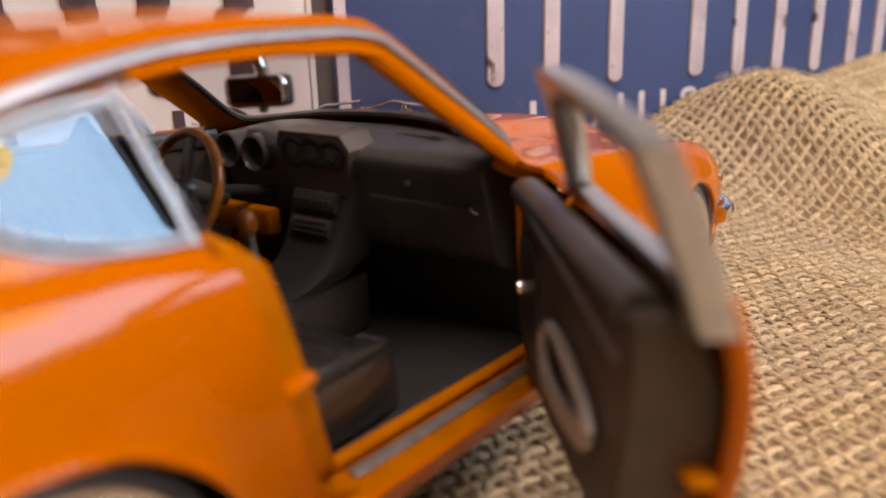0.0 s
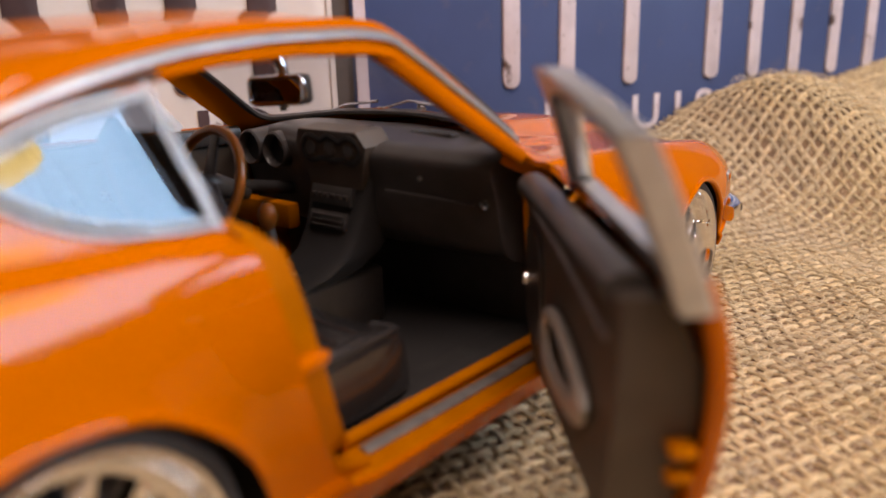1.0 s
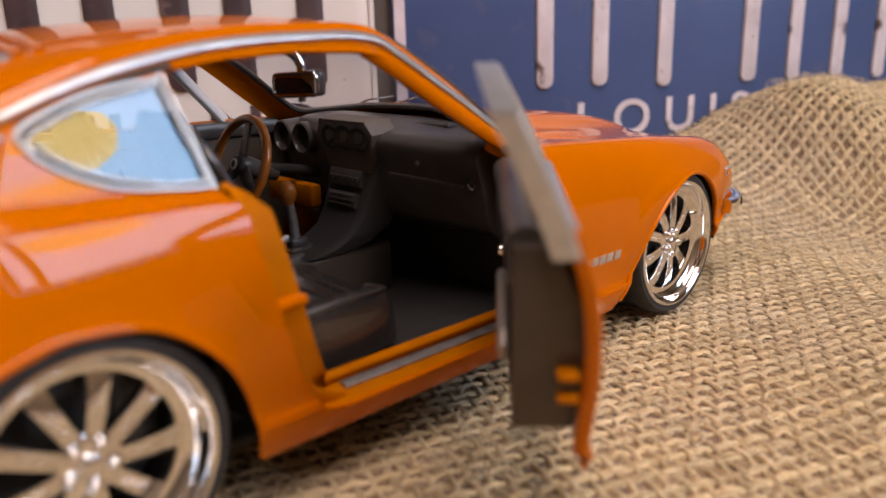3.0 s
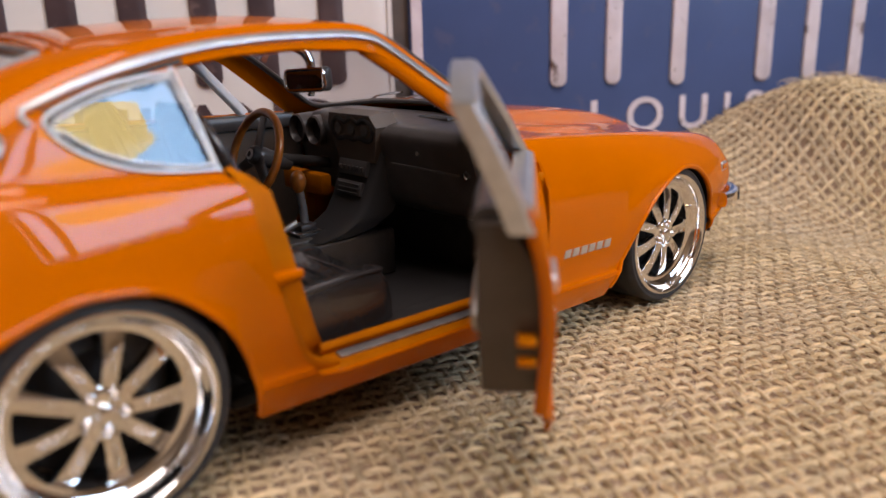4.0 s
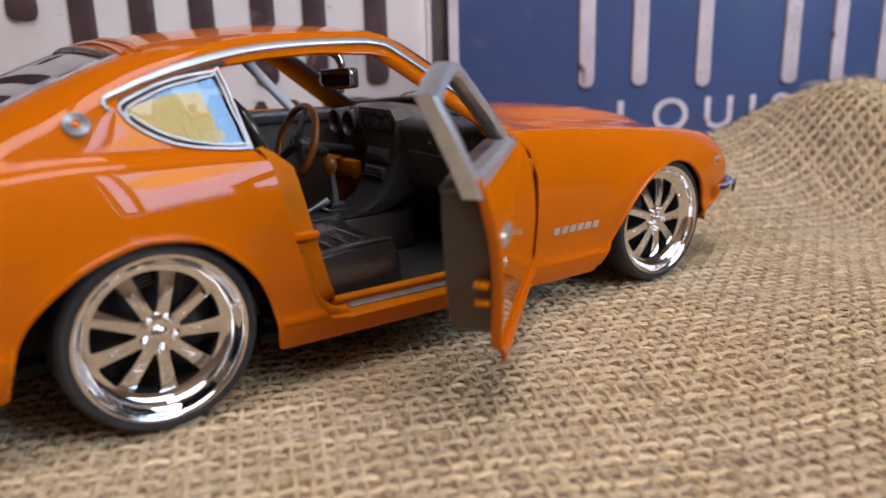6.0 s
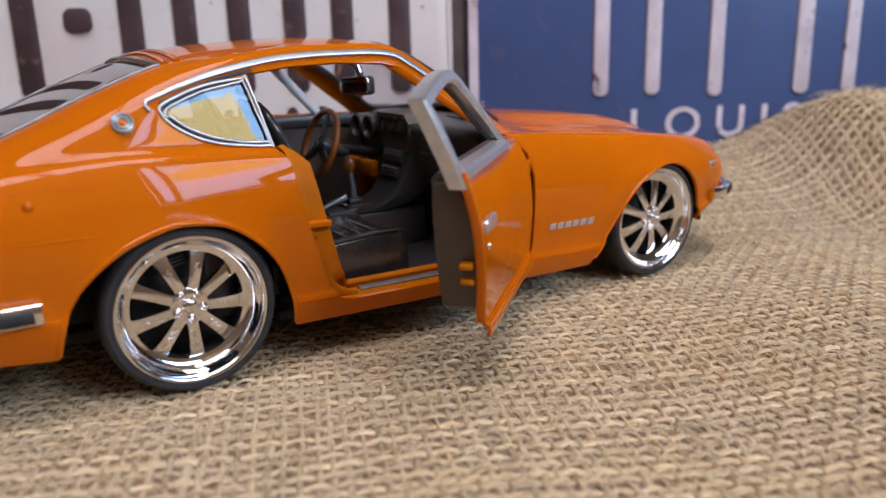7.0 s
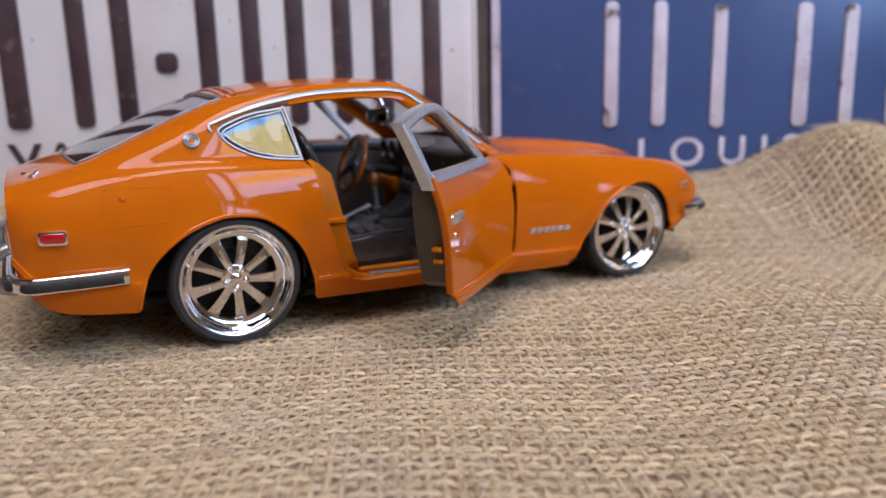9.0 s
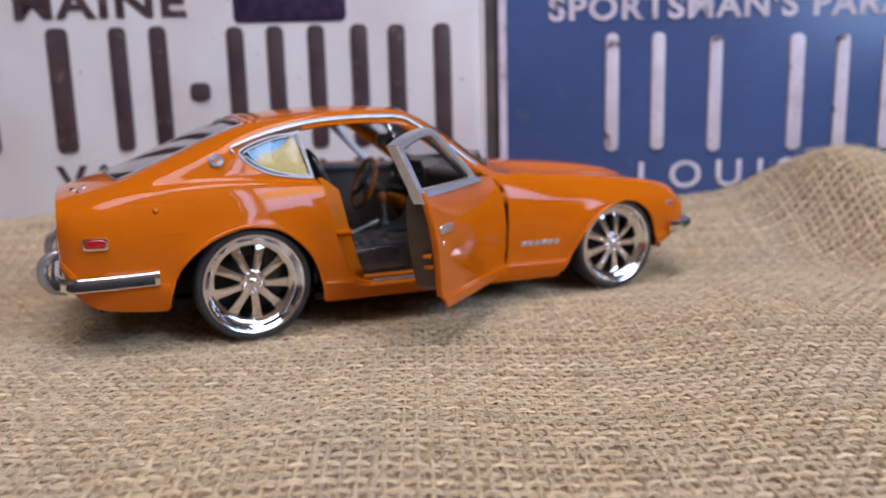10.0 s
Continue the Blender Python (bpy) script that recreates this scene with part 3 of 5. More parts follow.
Y_8 = [(-112, 25), (-97, 29.6), (-85, 29.4), (-72, 29.3), (-60.5, 29), (-45, 27.5), (-28, 27), (-13, 27.5), (-8, 28.2), (0, 29), (7, 29.6), (14, 30), (20, 28.5), (25, 25), (46, 19), (70, 18), (91, 15.5), (102, 11), (106, 3)]
Z_8 = [(-112, 43.8), (-97, 47.6), (-85, 52.2), (-72, 57.8), (-60.5, 62.0), (-45, 64.8), (-28, 65.8), (-13, 65.4), (-8, 64.4), (0, 60.4), (7, 56), (14, 51), (20, 47), (25, 45.3), (46, 42.8), (70, 40.6), (91, 37), (102, 31.6), (106, 28.5)]
Y_9 = [(-112, 13), (-97, 15), (-60, 15), (-45, 14.5), (-10, 14.5), (7, 15), (22, 15), (30, 13.5), (46, 12.2), (70, 11.2), (91, 9), (106, 2)]
Z_9 = [(-112, 44.7), (-97, 49.2), (-85, 53.9), (-72, 59.6), (-60, 63.8), (-45, 66.3), (-25, 67.4), (-10, 66.8), (-5, 65.9), (0, 63.9), (7, 60.2), (14, 55.9), (22, 50.5), (28, 47.2), (34, 46.3), (46, 45.5), (70, 43.2), (88, 39.7), (96, 36), (106, 28.8)]
Z_10 = [(-112, 44.9), (-97, 49.8), (-85, 54.5), (-72, 60.2), (-60, 64.4), (-45, 66.8), (-25, 67.8), (-8, 67), (-4, 66.3), (0, 64.9), (7, 61.6), (14, 57.7), (22, 52.7), (30, 47.8), (35, 46.9), (46, 46.0), (70, 43.8), (88, 40.3), (96, 36.6), (106, 29)]


def section(x, per=6):
    """Half of the body's cross-section at x, sill to roof centre, on the side of positive y."""
    c = curve
    ym, zs = c(x, Y_MAX), c(x, Z_SHOULDER)
    zc, zw, zb = c(x, Z_CREASE), c(x, Z_WIDE), c(x, Z_BOTTOM)
    pts = [(ym - 1.9, zb), (ym - 0.5, zb + 0.5 * (zc - zb)), (ym - 0.05, zc - 0.55), (ym - 0.75, zc + 0.45), (ym, zw), (c(x, Y_SHOULDER) + 0.8 * (ym - c(x, Y_SHOULDER)), zs - 0.45 * (zs - zw)),
           (c(x, Y_SHOULDER), zs), (c(x, Y_6), c(x, Z_6)), (c(x, Y_7), c(x, Z_7)), (c(x, Y_8), c(x, Z_8)), (c(x, Y_9), c(x, Z_9)), (0.0, c(x, Z_10))]
    pts.append((-pts[-2][0], pts[-2][1]))
    out = []
    for y, z in spline(pts, per)[:(len(pts) - 2) * per + 1]:
        for cx, cz in ((-64.3, 12.5), (61.8, 10.6)):
            if zc < z < zs:
                y += 0.65 * math.exp(-max(math.hypot(x - cx, z - cz) - 22.0, 0.0) / 1.3) * min(1.0, (z - zc) / 8) * min(1.0, (zs - z) / 5)
        out.append((y, z))
    return out


SIDE_CACHE = {}


def side_y(x, z):
    """How far out the body's flank stands at (x, z)."""
    key = round(x * 2)
    if key not in SIDE_CACHE:
        s = section(x)
        SIDE_CACHE[key] = ([p[1] for p in s[:50]], [p[0] for p in s[:50]])
    zz, yy = SIDE_CACHE[key]
    return float(np.interp(z, zz, yy))


def side_base(x):
    return curve(x, Z_BOTTOM) + 0.6


def top_z(x, y):
    s = section(x)[30:]
    return float(np.interp(abs(y), [p[0] for p in s][::-1], [p[1] for p in s][::-1]))


def skin():
    """The whole skin of the body as one sheet, normals outward."""
    rows = []
    for x in np.arange(-112, 106.01, 1.6):
        h = section(float(x))
        rows.append([(x, -y, z) for y, z in h] + [(x, y, z) for y, z in h[-2::-1]])
    n = len(rows[0])
    bm = bmesh.new()
    bv = [bm.verts.new(p) for r in rows for p in r]
    for i in range(len(rows) - 1):
        for j in range(n - 1):
            bm.faces.new((bv[i * n + j], bv[(i + 1) * n + j], bv[(i + 1) * n + j + 1], bv[i * n + j + 1]))
    bm.normal_update()
    roof = [f for f in bm.faces if abs(f.calc_center_median().y) < 5 and abs(f.calc_center_median().x) < 50]
    if sum(f.normal.z for f in roof) < 0:
        bmesh.ops.reverse_faces(bm, faces=bm.faces)
    return bm


def right(c):
    return c.y < -20


def left(c):
    return c.y > 20


def top(c):
    return c.z > 40 and abs(c.y) < 34


REAR_X, FRONT_X, HUB_Z, FACE_Y = -62.8, 64.2, 17.4, 44.0
REAR_ARCH = [(-86.9, 4), (-86.4, 13.3), (-84.4, 20.9), (-81, 26.2), (-74.6, 31.2), (-67.4, 34), (-62, 34.5), (-54.3, 32.8), (-47.2, 26.8), (-43.4, 19.3), (-42.1, 10.4), (-41.8, 4)]
FRONT_ARCH = [(38.2, 3), (40.2, 8.5), (45.5, 17), (51, 24.5), (58, 30), (66, 32.7), (73.5, 31.4), (79, 26.6), (82.5, 18.4), (83.4, 13), (83.4, 4)]
WINDSCREEN = [(-4.2, 0), (-5.4, 12), (-7.8, 23), (-9.4, 28), (-7, 29.8), (0, 30.6), (8, 31.8), (14, 32.6), (17.5, 31.6), (20, 28), (25, 15), (27.8, 0)]
HATCH = [(-61.6, 0), (-61.2, 14), (-60.4, 25), (-61.8, 27.2), (-79, 27.4), (-94.5, 28), (-96.4, 26), (-97.8, 14), (-98.4, 0)]
DOOR_LOWER = [(-40.6, 43.6), (-39.8, 38), (-38.4, 30.5), (-36.4, 22.6), (-34.6, 17.2), (-32, 13.9), (-28, 13.1), (15, 12.6), (18.6, 13.3), (19.8, 16.6), (20.4, 34), (19.2, 39.5), (16, 43.1)]
DOOR_WINDOW = [(13, 45.4), (4, 51.6), (-5, 58), (-9.6, 60.6), (-14, 61.6), (-25, 62.1), (-36, 61.6), (-45.0, 60.5), (-42.5, 46.4)]
QUARTER = [(-63.0, 54.9), (-59.6, 56.7), (-54, 58.5), (-46.6, 59.5), (-45.5, 59.2), (-43.1, 47.6), (-43.5, 46.9), (-48, 47.2), (-54, 48.3), (-58.5, 50.2), (-61.7, 52.6)]


def mirrored(half):
    return half + [(x, -y) for x, y in half[-2:0:-1]]


sheet = skin()
for where in (right, left):
    cut_sheet(sheet, spline(REAR_ARCH, 4), "y", where)
    cut_sheet(sheet, spline(FRONT_ARCH, 4), "y", where)
    cut_sheet(sheet, spline(QUARTER, 3, True), "y", where)
cut_sheet(sheet, mirrored(WINDSCREEN), "z", top)
cut_sheet(sheet, mirrored(HATCH), "z", top)
cut_sheet(sheet, DOOR_LOWER + DOOR_WINDOW, "y", right)
cut_sheet(sheet, DOOR_WINDOW + [(-42.3, 47.2), (-20, 46.3), (8, 45.6)], "y", left)
body_mesh = thicken(sheet, "body", 0.9)
body = part("body", body_mesh, PAINT, car, "glossy orange painted body shell")

# the open door: skin from the same shell, hung at its front edge
HINGE = Vector((19.0, -43.4, 0))
door_m = Matrix.Translation(HINGE * MM) @ Matrix.Rotation(radians(42), 4, "Z") @ Matrix.Translation(-HINGE * MM)
inset = [(x + 0.5 * (1 if x < -10 else -1), z + (0.5 if z < 14 else 0)) for x, z in DOOR_LOWER]
inset = [(min(x, 17.3), z) for x, z in inset]
inset = [(x, z - (1.1 if z < 18.5 else 0)) for x, z in inset]
inset[0], inset[-1] = (-40, 44.2), (14.0, 44.4)
sheet = skin()
cut_sheet(sheet, inset, "y", right, keep=True)
door_mesh = thicken(sheet, "door", 0.9)
door = part("door", door_mesh, PAINT, car, "orange door swung wide open", door_m)


def flank(pts, out=0.0, side=-1):
    """Points (x, z) set on the body's flank."""
    return [(x, side * (side_y(x, z) + out), z) for x, z in pts]


trim_poly = [(-36.6, 41.8), (-37.2, 39), (-36.9, 35), (-35.8, 29), (-33.6, 22), (-31.8, 18), (-28.5, 16.2), (8, 15.4), (13, 16.6), (16, 21), (16.6, 34), (15.6, 40), (12, 41.8)]
IN_Y = -35.4
tv = [(x, IN_Y, z) for x, z in trim_poly] + [(x, -max(37.4, side_y(x, z) - 1.5 - 2.0 * float(smooth(36, 42, z))), z) for x, z in trim_poly]
tn = len(trim_poly)
part("inner_trim", mesh_from("inner_trim", tv, [tuple(range(tn)), tuple(range(2 * tn - 1, tn - 1, -1))] + [(i, (i + 1) % tn, tn + (i + 1) % tn, tn + i) for i in range(tn)], True, 30), TRIM, door, "dark brown moulded door trim")
edge = spline([q for q in inset if q[0] < -33], 3)
part("door_edge", mesh_from("door_edge", *sweep(flank(edge, -0.8), 0.55, 0.95, up=(0, 1, 0), n=12, square=3)), PAINT, door, "orange folded door edge")
part("ledge", mesh_from("ledge", *sweep([(-34, IN_Y - 1.4, 41.6), (-20, IN_Y - 0.8, 41.8), (0, IN_Y - 0.6, 41.8), (13, IN_Y - 0.2, 41.6)], 2.4, 2.0, n=12)), BLACK, door)
part("panel_edge", mesh_from("panel_edge", *sweep(spline([(14, IN_Y + 0.1, 38.6), (3, IN_Y + 0.2, 38.9), (-14, IN_Y + 0.2, 38.4), (-33, IN_Y + 0.1, 37)], 4), 0.4, 0.4, n=8)), SATIN, door)
part("door_pocket", mesh_from("door_pocket", *slab(rounded(1, 15, 20, 36, 4), IN_Y - 1, IN_Y + 0.6, 0)), BLACK, door)
pull_path = [(-10, 30.4), (-6.4, 28.4), (-5.6, 25.6), (-8.4, 23.4), (-15, 23.2), (-22, 24.4), (-26.6, 26.2), (-26.4, 28.2), (-21, 29.8), (-15.5, 30.6)]
part("door_pull", mesh_from("door_pull", *sweep(spline([(x, IN_Y + 1.0, z) for x, z in pull_path], 4, True), [0.9 + 0.8 * (z < 27.6) for x, z in spline(pull_path, 4, True)], 0.8, up=(0, 1, 0), n=10, closed=True)), PULL, door, "silver looped door pull")
# Flat black plate, no hollow: stands for the shaded hole within the pull.
part("recess_shade", mesh_from("recess_shade", *slab(rounded(-21, -9, 25.8, 29.6, 1.7), IN_Y - 1, IN_Y + 0.15, 0)), VOID, door)
part("lock_knob", mesh_from("lock_knob", *lathe([(0.1, -33.9), (0.9, -34.0), (1.1, -34.7), (0.8, -36)], 14, "y", (12.4, 0, 27.6))), CHROME, door)
for zz in (27.4, 24.4):
    part("latch_tab", mesh_from("latch_tab", *box(-38.2 + 0.25 * (27.4 - zz), -35.6, -42.6, -40.2, zz - 0.5, zz + 0.5, 0.25)), PAINT_MATT, door)
hy = side_y(-31, 34.2)
part("door_handle", mesh_from("door_handle", *slab([(x + 0.12 * (z - 34), z) for x, z in rounded(-36, -27.6, 32.9, 35.4, 1.0, 4)], -hy - 0.6, -hy + 0.6, 0.4)), SILVER, door, "flat silver door handle")
part("keyhole", mesh_from("keyhole", *lathe([(0.05, -0.3), (0.6, -0.25), (0.75, 0.1), (0.75, 1)], 16, "y", (-34, -side_y(-34, 30.4), 30.4))), CHROME, door)


def frame_strip(name, outer, inner, side, parent, mat, thick=2.9, proud=0.0):
    """One bar of a door's window frame: a flat face between two outlines (x, z), chamfered towards the glass."""
    vs, fs = [], []
    for (ox, oz), (ix, iz) in zip(outer, inner):
        for share, deep in ((0.0, 0.45), (0.1, 0.0), (0.7, 0.0), (1.0, 0.75), (1.0, thick), (0.0, thick)):
            x, z = ox + (ix - ox) * share, oz + (iz - oz) * share
            vs.append((x, side * (41.3 + proud - 0.46 * (z - 44.8) + 0.006 * (z - 44.8) * (60 - z) - deep), z))
    n = len(outer)
    for i in range(n - 1):
        fs += [(i * 6 + j, i * 6 + (j + 1) % 6, i * 6 + 6 + (j + 1) % 6, i * 6 + 6 + j) for j in range(6)]
    fs += [tuple(range(5, -1, -1)), tuple(range(6 * n - 6, 6 * n))]
    return part(name, mesh_from(name, vs, fs, True, 25), mat, parent)


def door_frame(side, parent, mat, low):
    """Silver window frame of a door: flat rear post, curved roof rail that runs straight down to the front corner, sill."""
    outer = spline([(2.0, 44.0), (-4.6, 50.4), (-11.2, 56.9), (-12.9, 58.9), (-15.6, 60.2), (-20, 60.3), (-28, 59.4), (-35, 58.2), (-42.3, 56.7)], 4)
    inner = spline([(-2.6, 45.5), (-8.6, 50.6), (-15.0, 56.1), (-16.4, 57.4), (-18.4, 58.0), (-22.5, 57.9), (-28, 57.2), (-34, 56.2), (-39.3, 55.1)], 4)
    part_rail = frame_strip("window_rail", outer, inner, side, parent, mat)
    frame_strip("window_post", [(-42.5, 56.6), (-41.9, 52), (-41.2, 46), (-40.6, 41.6)], [(-39.1, 56.4), (-38.6, 52), (-38.0, 46), (-37.4, 41.6)], side, parent, mat, 3.1)
    frame_strip("window_sill", [(-38.8, 43.0), (-25, 43.1), (-10, 43.3), (3.0, 43.6)], [(-38.2, 45.1), (-25, 45.0), (-10, 45.0), (-1.0, 45.4)], side, parent, low, 2.9, 0.7)
    return part_rail


door_frame(-1, door, SILVER, SILVER)
part("rail_seal", mesh_from("rail_seal", *sweep([(x, -(38.6 - 0.46 * (z - 44.8)), z) for x, z in spline([(-3.6, 45.7), (-9.6, 50.8), (-16.2, 56.4), (-19.4, 57.5), (-25, 57.6)], 4)], 0.35, 0.3, up=(0, 1, 0.4), n=8)), RUBBER, door)

low_edge = spline([q for q in inset if q[1] < 20 and q[0] > -36], 3)
part("door_lip", mesh_from("door_lip", *sweep(flank(low_edge, -0.25), 0.5, 0.45, up=(0, 1, 0), n=10)), PAINT, door)
front_edge = [(17.2, 15), (17.4, 20), (17.4, 33), (16.6, 38.5), (14.6, 42.4)]
part("front_lip", mesh_from("front_lip", *sweep(flank(spline(front_edge, 3), -0.45), 0.5, 0.45, up=(0, 1, 0), n=10)), PAINT, door)
part("opening_lip", mesh_from("opening_lip", *sweep(flank(spline([(19.6, 14.4), (20.4, 18), (20.7, 34), (19.5, 39.8), (16.4, 43.3)], 3), -0.35), 0.45, 0.5, up=(0, 1, 0), n=10)), PAINT, car)

# the closed door on the far side
far_door = part("door", mesh_from("door", *slab(trim_poly[::-1], 37.2, 43.4, 0)), TRIM, car, "closed door seen from inside")
far_rail = [(x + 3.2, 39.8 - 0.46 * (z - 44.8), z) for x, z in spline([(-0.6, 45.0), (-6.8, 50.7), (-13.2, 56.6), (-18.6, 61.4)], 4)]
part("window_rail", mesh_from("window_rail", *sweep(far_rail, 2.0, 0.8, up=(0.35, -0.7, 0.6), n=14, square=4)), PALE, far_door, "silver window rail, its reflected light painted pale")
part("belt_ledge", mesh_from("belt_ledge", *sweep([(-40, 38.0, 43.6), (-20, 38.4, 43.6), (0, 38.4, 43.6), (14, 37.6, 43.4)], 2.6, 1.9, up=(0, 0, 1), n=12, square=4)), BLACK, far_door)
part("winder", mesh_from("winder", *merge(lathe([(0.1, 35.2), (1.6, 35.3), (1.8, 36.6), (1.2, 37.4)], 18, "y", (-14, 0, 33)), sweep([(-14, 35.4, 33), (-18.5, 34.6, 36.5)], 0.6, 0.5), lathe([(0.1, 32.2), (1.0, 32.4), (1.0, 34.6)], 12, "y", (-18.6, 0, 36.6)))), CHROME, far_door)

# inner faces of the screen pillars
inner_line = spline([(13.6, 44.9), (4.2, 51.0), (-4.8, 57.2), (-8.6, 59.7), (-11.5, 61.6)], 4)
part("pillar_inner", mesh_from("pillar_inner", *sweep([(x, 1.7 - side_y(x, z), z) for x, z in inner_line], 1.1, 1.5, up=(0, 1, 0.3), n=12, square=4)), PAINT, car)

# door jamb: a recessed flange round the opening
outer = [q for q in spline([(-41.2, 46.0)] + DOOR_LOWER + [(13, 45.4)], 3) if q[0] < 17 or q[1] < 14]
outer = [q for q in outer if q[0] < 19]
inner, deep = [], []
for x, z in outer:
    back = min(1.0, max(0.0, (48 - z) / 6)) * min(1.0, max(0.0, (-24 - x) / 6))
    inner.append((x + 5.4 * back, z + 0.25))
    deep.append(3.6 + 4.6 * min(1.0, max(0.0, (17 - z) / 3)))
n = len(outer)
v = [(x, -(side_y(x, z) - 0.9), z) for x, z in outer] + [(x, -(side_y(x, z) - 2.6), z) for x, z in outer]
v += [(x, -(side_y(x, z) - d), z) for (x, z), d in zip(inner, deep)] + [(x, -(side_y(x, z) - d - 0.8), z - 2.0) for (x, z), d in zip(inner, deep)]
f = [(k * n + i, k * n + i + 1, (k + 1) * n + i + 1, (k + 1) * n + i) for k in range(3) for i in range(n - 1)]
part("door_jamb", mesh_from("door_jamb", v, f), PAINT_MATT, car, "orange recessed door surround")
part("sill_plate", mesh_from("sill_plate", *sweep([(-25.5, -39.2, 13.4), (-15, -39.5, 13.3), (4, -39.9, 13.1), (17, -40.1, 13.0)], 0.95, 0.35, up=(0, -0.2, 1), n=8, square=5)), SATIN, car, "brushed silver sill plate")
part("sill_curb", mesh_from("sill_curb", *sweep(spline([(-33.0, -37.4, 16.2), (-31.4, -37.0, 14.8), (-28.5, -36.6, 14.2), (-15, -36.7, 14.0), (4, -37.0, 13.8), (17, -37.2, 13.7)], 3), 1.05, 0.75, up=(0, -0.15, 1), n=10, square=3)), PAINT_MATT, car)
part("sill_corner", mesh_from("sill_corner", *sweep(spline([(-36.6, -41.4, 27), (-34.6, -40.9, 20), (-32.6, -40.6, 15.8), (-30, -40.8, 13.8), (-27, -41.0, 12.9)], 4), 1.1, 0.9, up=(0, 1, 0), n=12, square=3)), PAINT_MATT, car)
part("striker", mesh_from("striker", *sweep([(-40, -42.8, 30.4), (-37.4, -42.4, 30.2), (-34.6, -41.9, 30.0), (-32.6, -41.5, 29.7)], [1.6, 1.6, 1.4, 0.8], 0.8, n=10, square=3)), PAINT, car)
part("hinge_pillar", mesh_from("hinge_pillar", *sweep([(16.6, -36.9, 41), (16.6, -36.8, 35), (17, -36.5, 28), (17.4, -36.2, 19)], [1.9, 1.6, 1.2, 0.4], 0.5, up=(1, 0, 0), n=8, square=4)), PAINT_MATT, car, "orange hinge pillar")
for zz in (36.5, 20.5):
    part("door_hinge", mesh_from("door_hinge", *box(16.8, 20.6, -43.6, -40.5, zz - 1.6, zz + 1.6, 0.5)), PAINT_MATT, car)

# bright trim
rail = [(x, -(curve(x, Y_7) + 0.35), curve(x, Z_7) - 0.1) for x in np.arange(-65.2, 14.5, 1.6)]
for side in (1, -1):
    turn_down = [(x, -(side_y(x, z) + 0.2), z) for x, z in ((-64.9, curve(-65.2, Z_7) - 1.9), (-65.5, curve(-65.2, Z_7) - 0.9))]
    pts = [(x, y * side, z) for x, y, z in turn_down + rail]
    # Thin black strip stands in for the shadow line under the drip rail.
    groove = [(x, -side * (side_y(x, curve(x, Z_7) - 1.5) + 0.05), curve(x, Z_7) - 1.5) for x in np.arange(-63, -43, 1.6)]
    part("gutter_shade", mesh_from("gutter_shade", *sweep(groove, 0.42, 0.2, up=(0, -side, 0.35), n=8)), RUBBER, car)
    part("drip_rail", mesh_from("drip_rail", *sweep(pts, [0.32 + 0.4 * min(1.0, (q + 1) / 12) for q in range(len(pts))], 0.42, up=(0, -side, 0.9), n=8, square=3)), BRIGHT, car, "bright drip rail over the side windows")
    for name, grow, r, lift, mat, lab in (("quarter_window_frame", 0.2, 0.28, 0.25, BRIGHT, "chrome frame of the quarter window"), ("quarter_window_seal", -0.3, 0.22, 0.05, RUBBER, "black seal"), ("quarter_window_bead", -0.7, 0.22, 0.1, BRIGHT, "bright inner bead of the quarter window")):
        ring = [(x + grow * (0.6 if x > -50 else -1) , z + grow * (0.8 if z > 53.4 else -0.8)) for x, z in spline(QUARTER, 4, True)]
        ring = [(x, side * -(side_y(x, z) + lift), z) for x, z in ring]
        part(name, mesh_from(name, *sweep(ring, r, r, up=(0, -side, 0.35), n=8, closed=True)), mat, car, lab)
    rim = [(x, z) for x, z in spline(QUARTER, 4, True)]
    A = np.array([(x, z, 1.0) for x, z in rim])
    fitp = np.linalg.lstsq(A, np.array([side_y(x, z) for x, z in rim]), rcond=None)[0]
    gx, gz, vs, m = -53.0, 54.2, [], len(rim)
    for scale in (1.0, 0.7, 0.4, 0.1):
        for x, z in rim:
            px, pz = gx + (x - gx) * scale, gz + (z - gz) * scale
            vs.append((px, -side * (fitp[0] * px + fitp[1] * pz + fitp[2] - 0.5 + 0.12 * (1 - scale ** 2)), pz))
    fs = [(r * m + i, r * m + (i + 1) % m, (r + 1) * m + (i + 1) % m, (r + 1) * m + i) for r in range(3) for i in range(m)] + [tuple(range(3 * m, 4 * m))]
    part("quarter_window", mesh_from("quarter_window", vs, fs, True, 80), SIDE_GLASS, car, "quarter glass with blue tinted into its reflections")


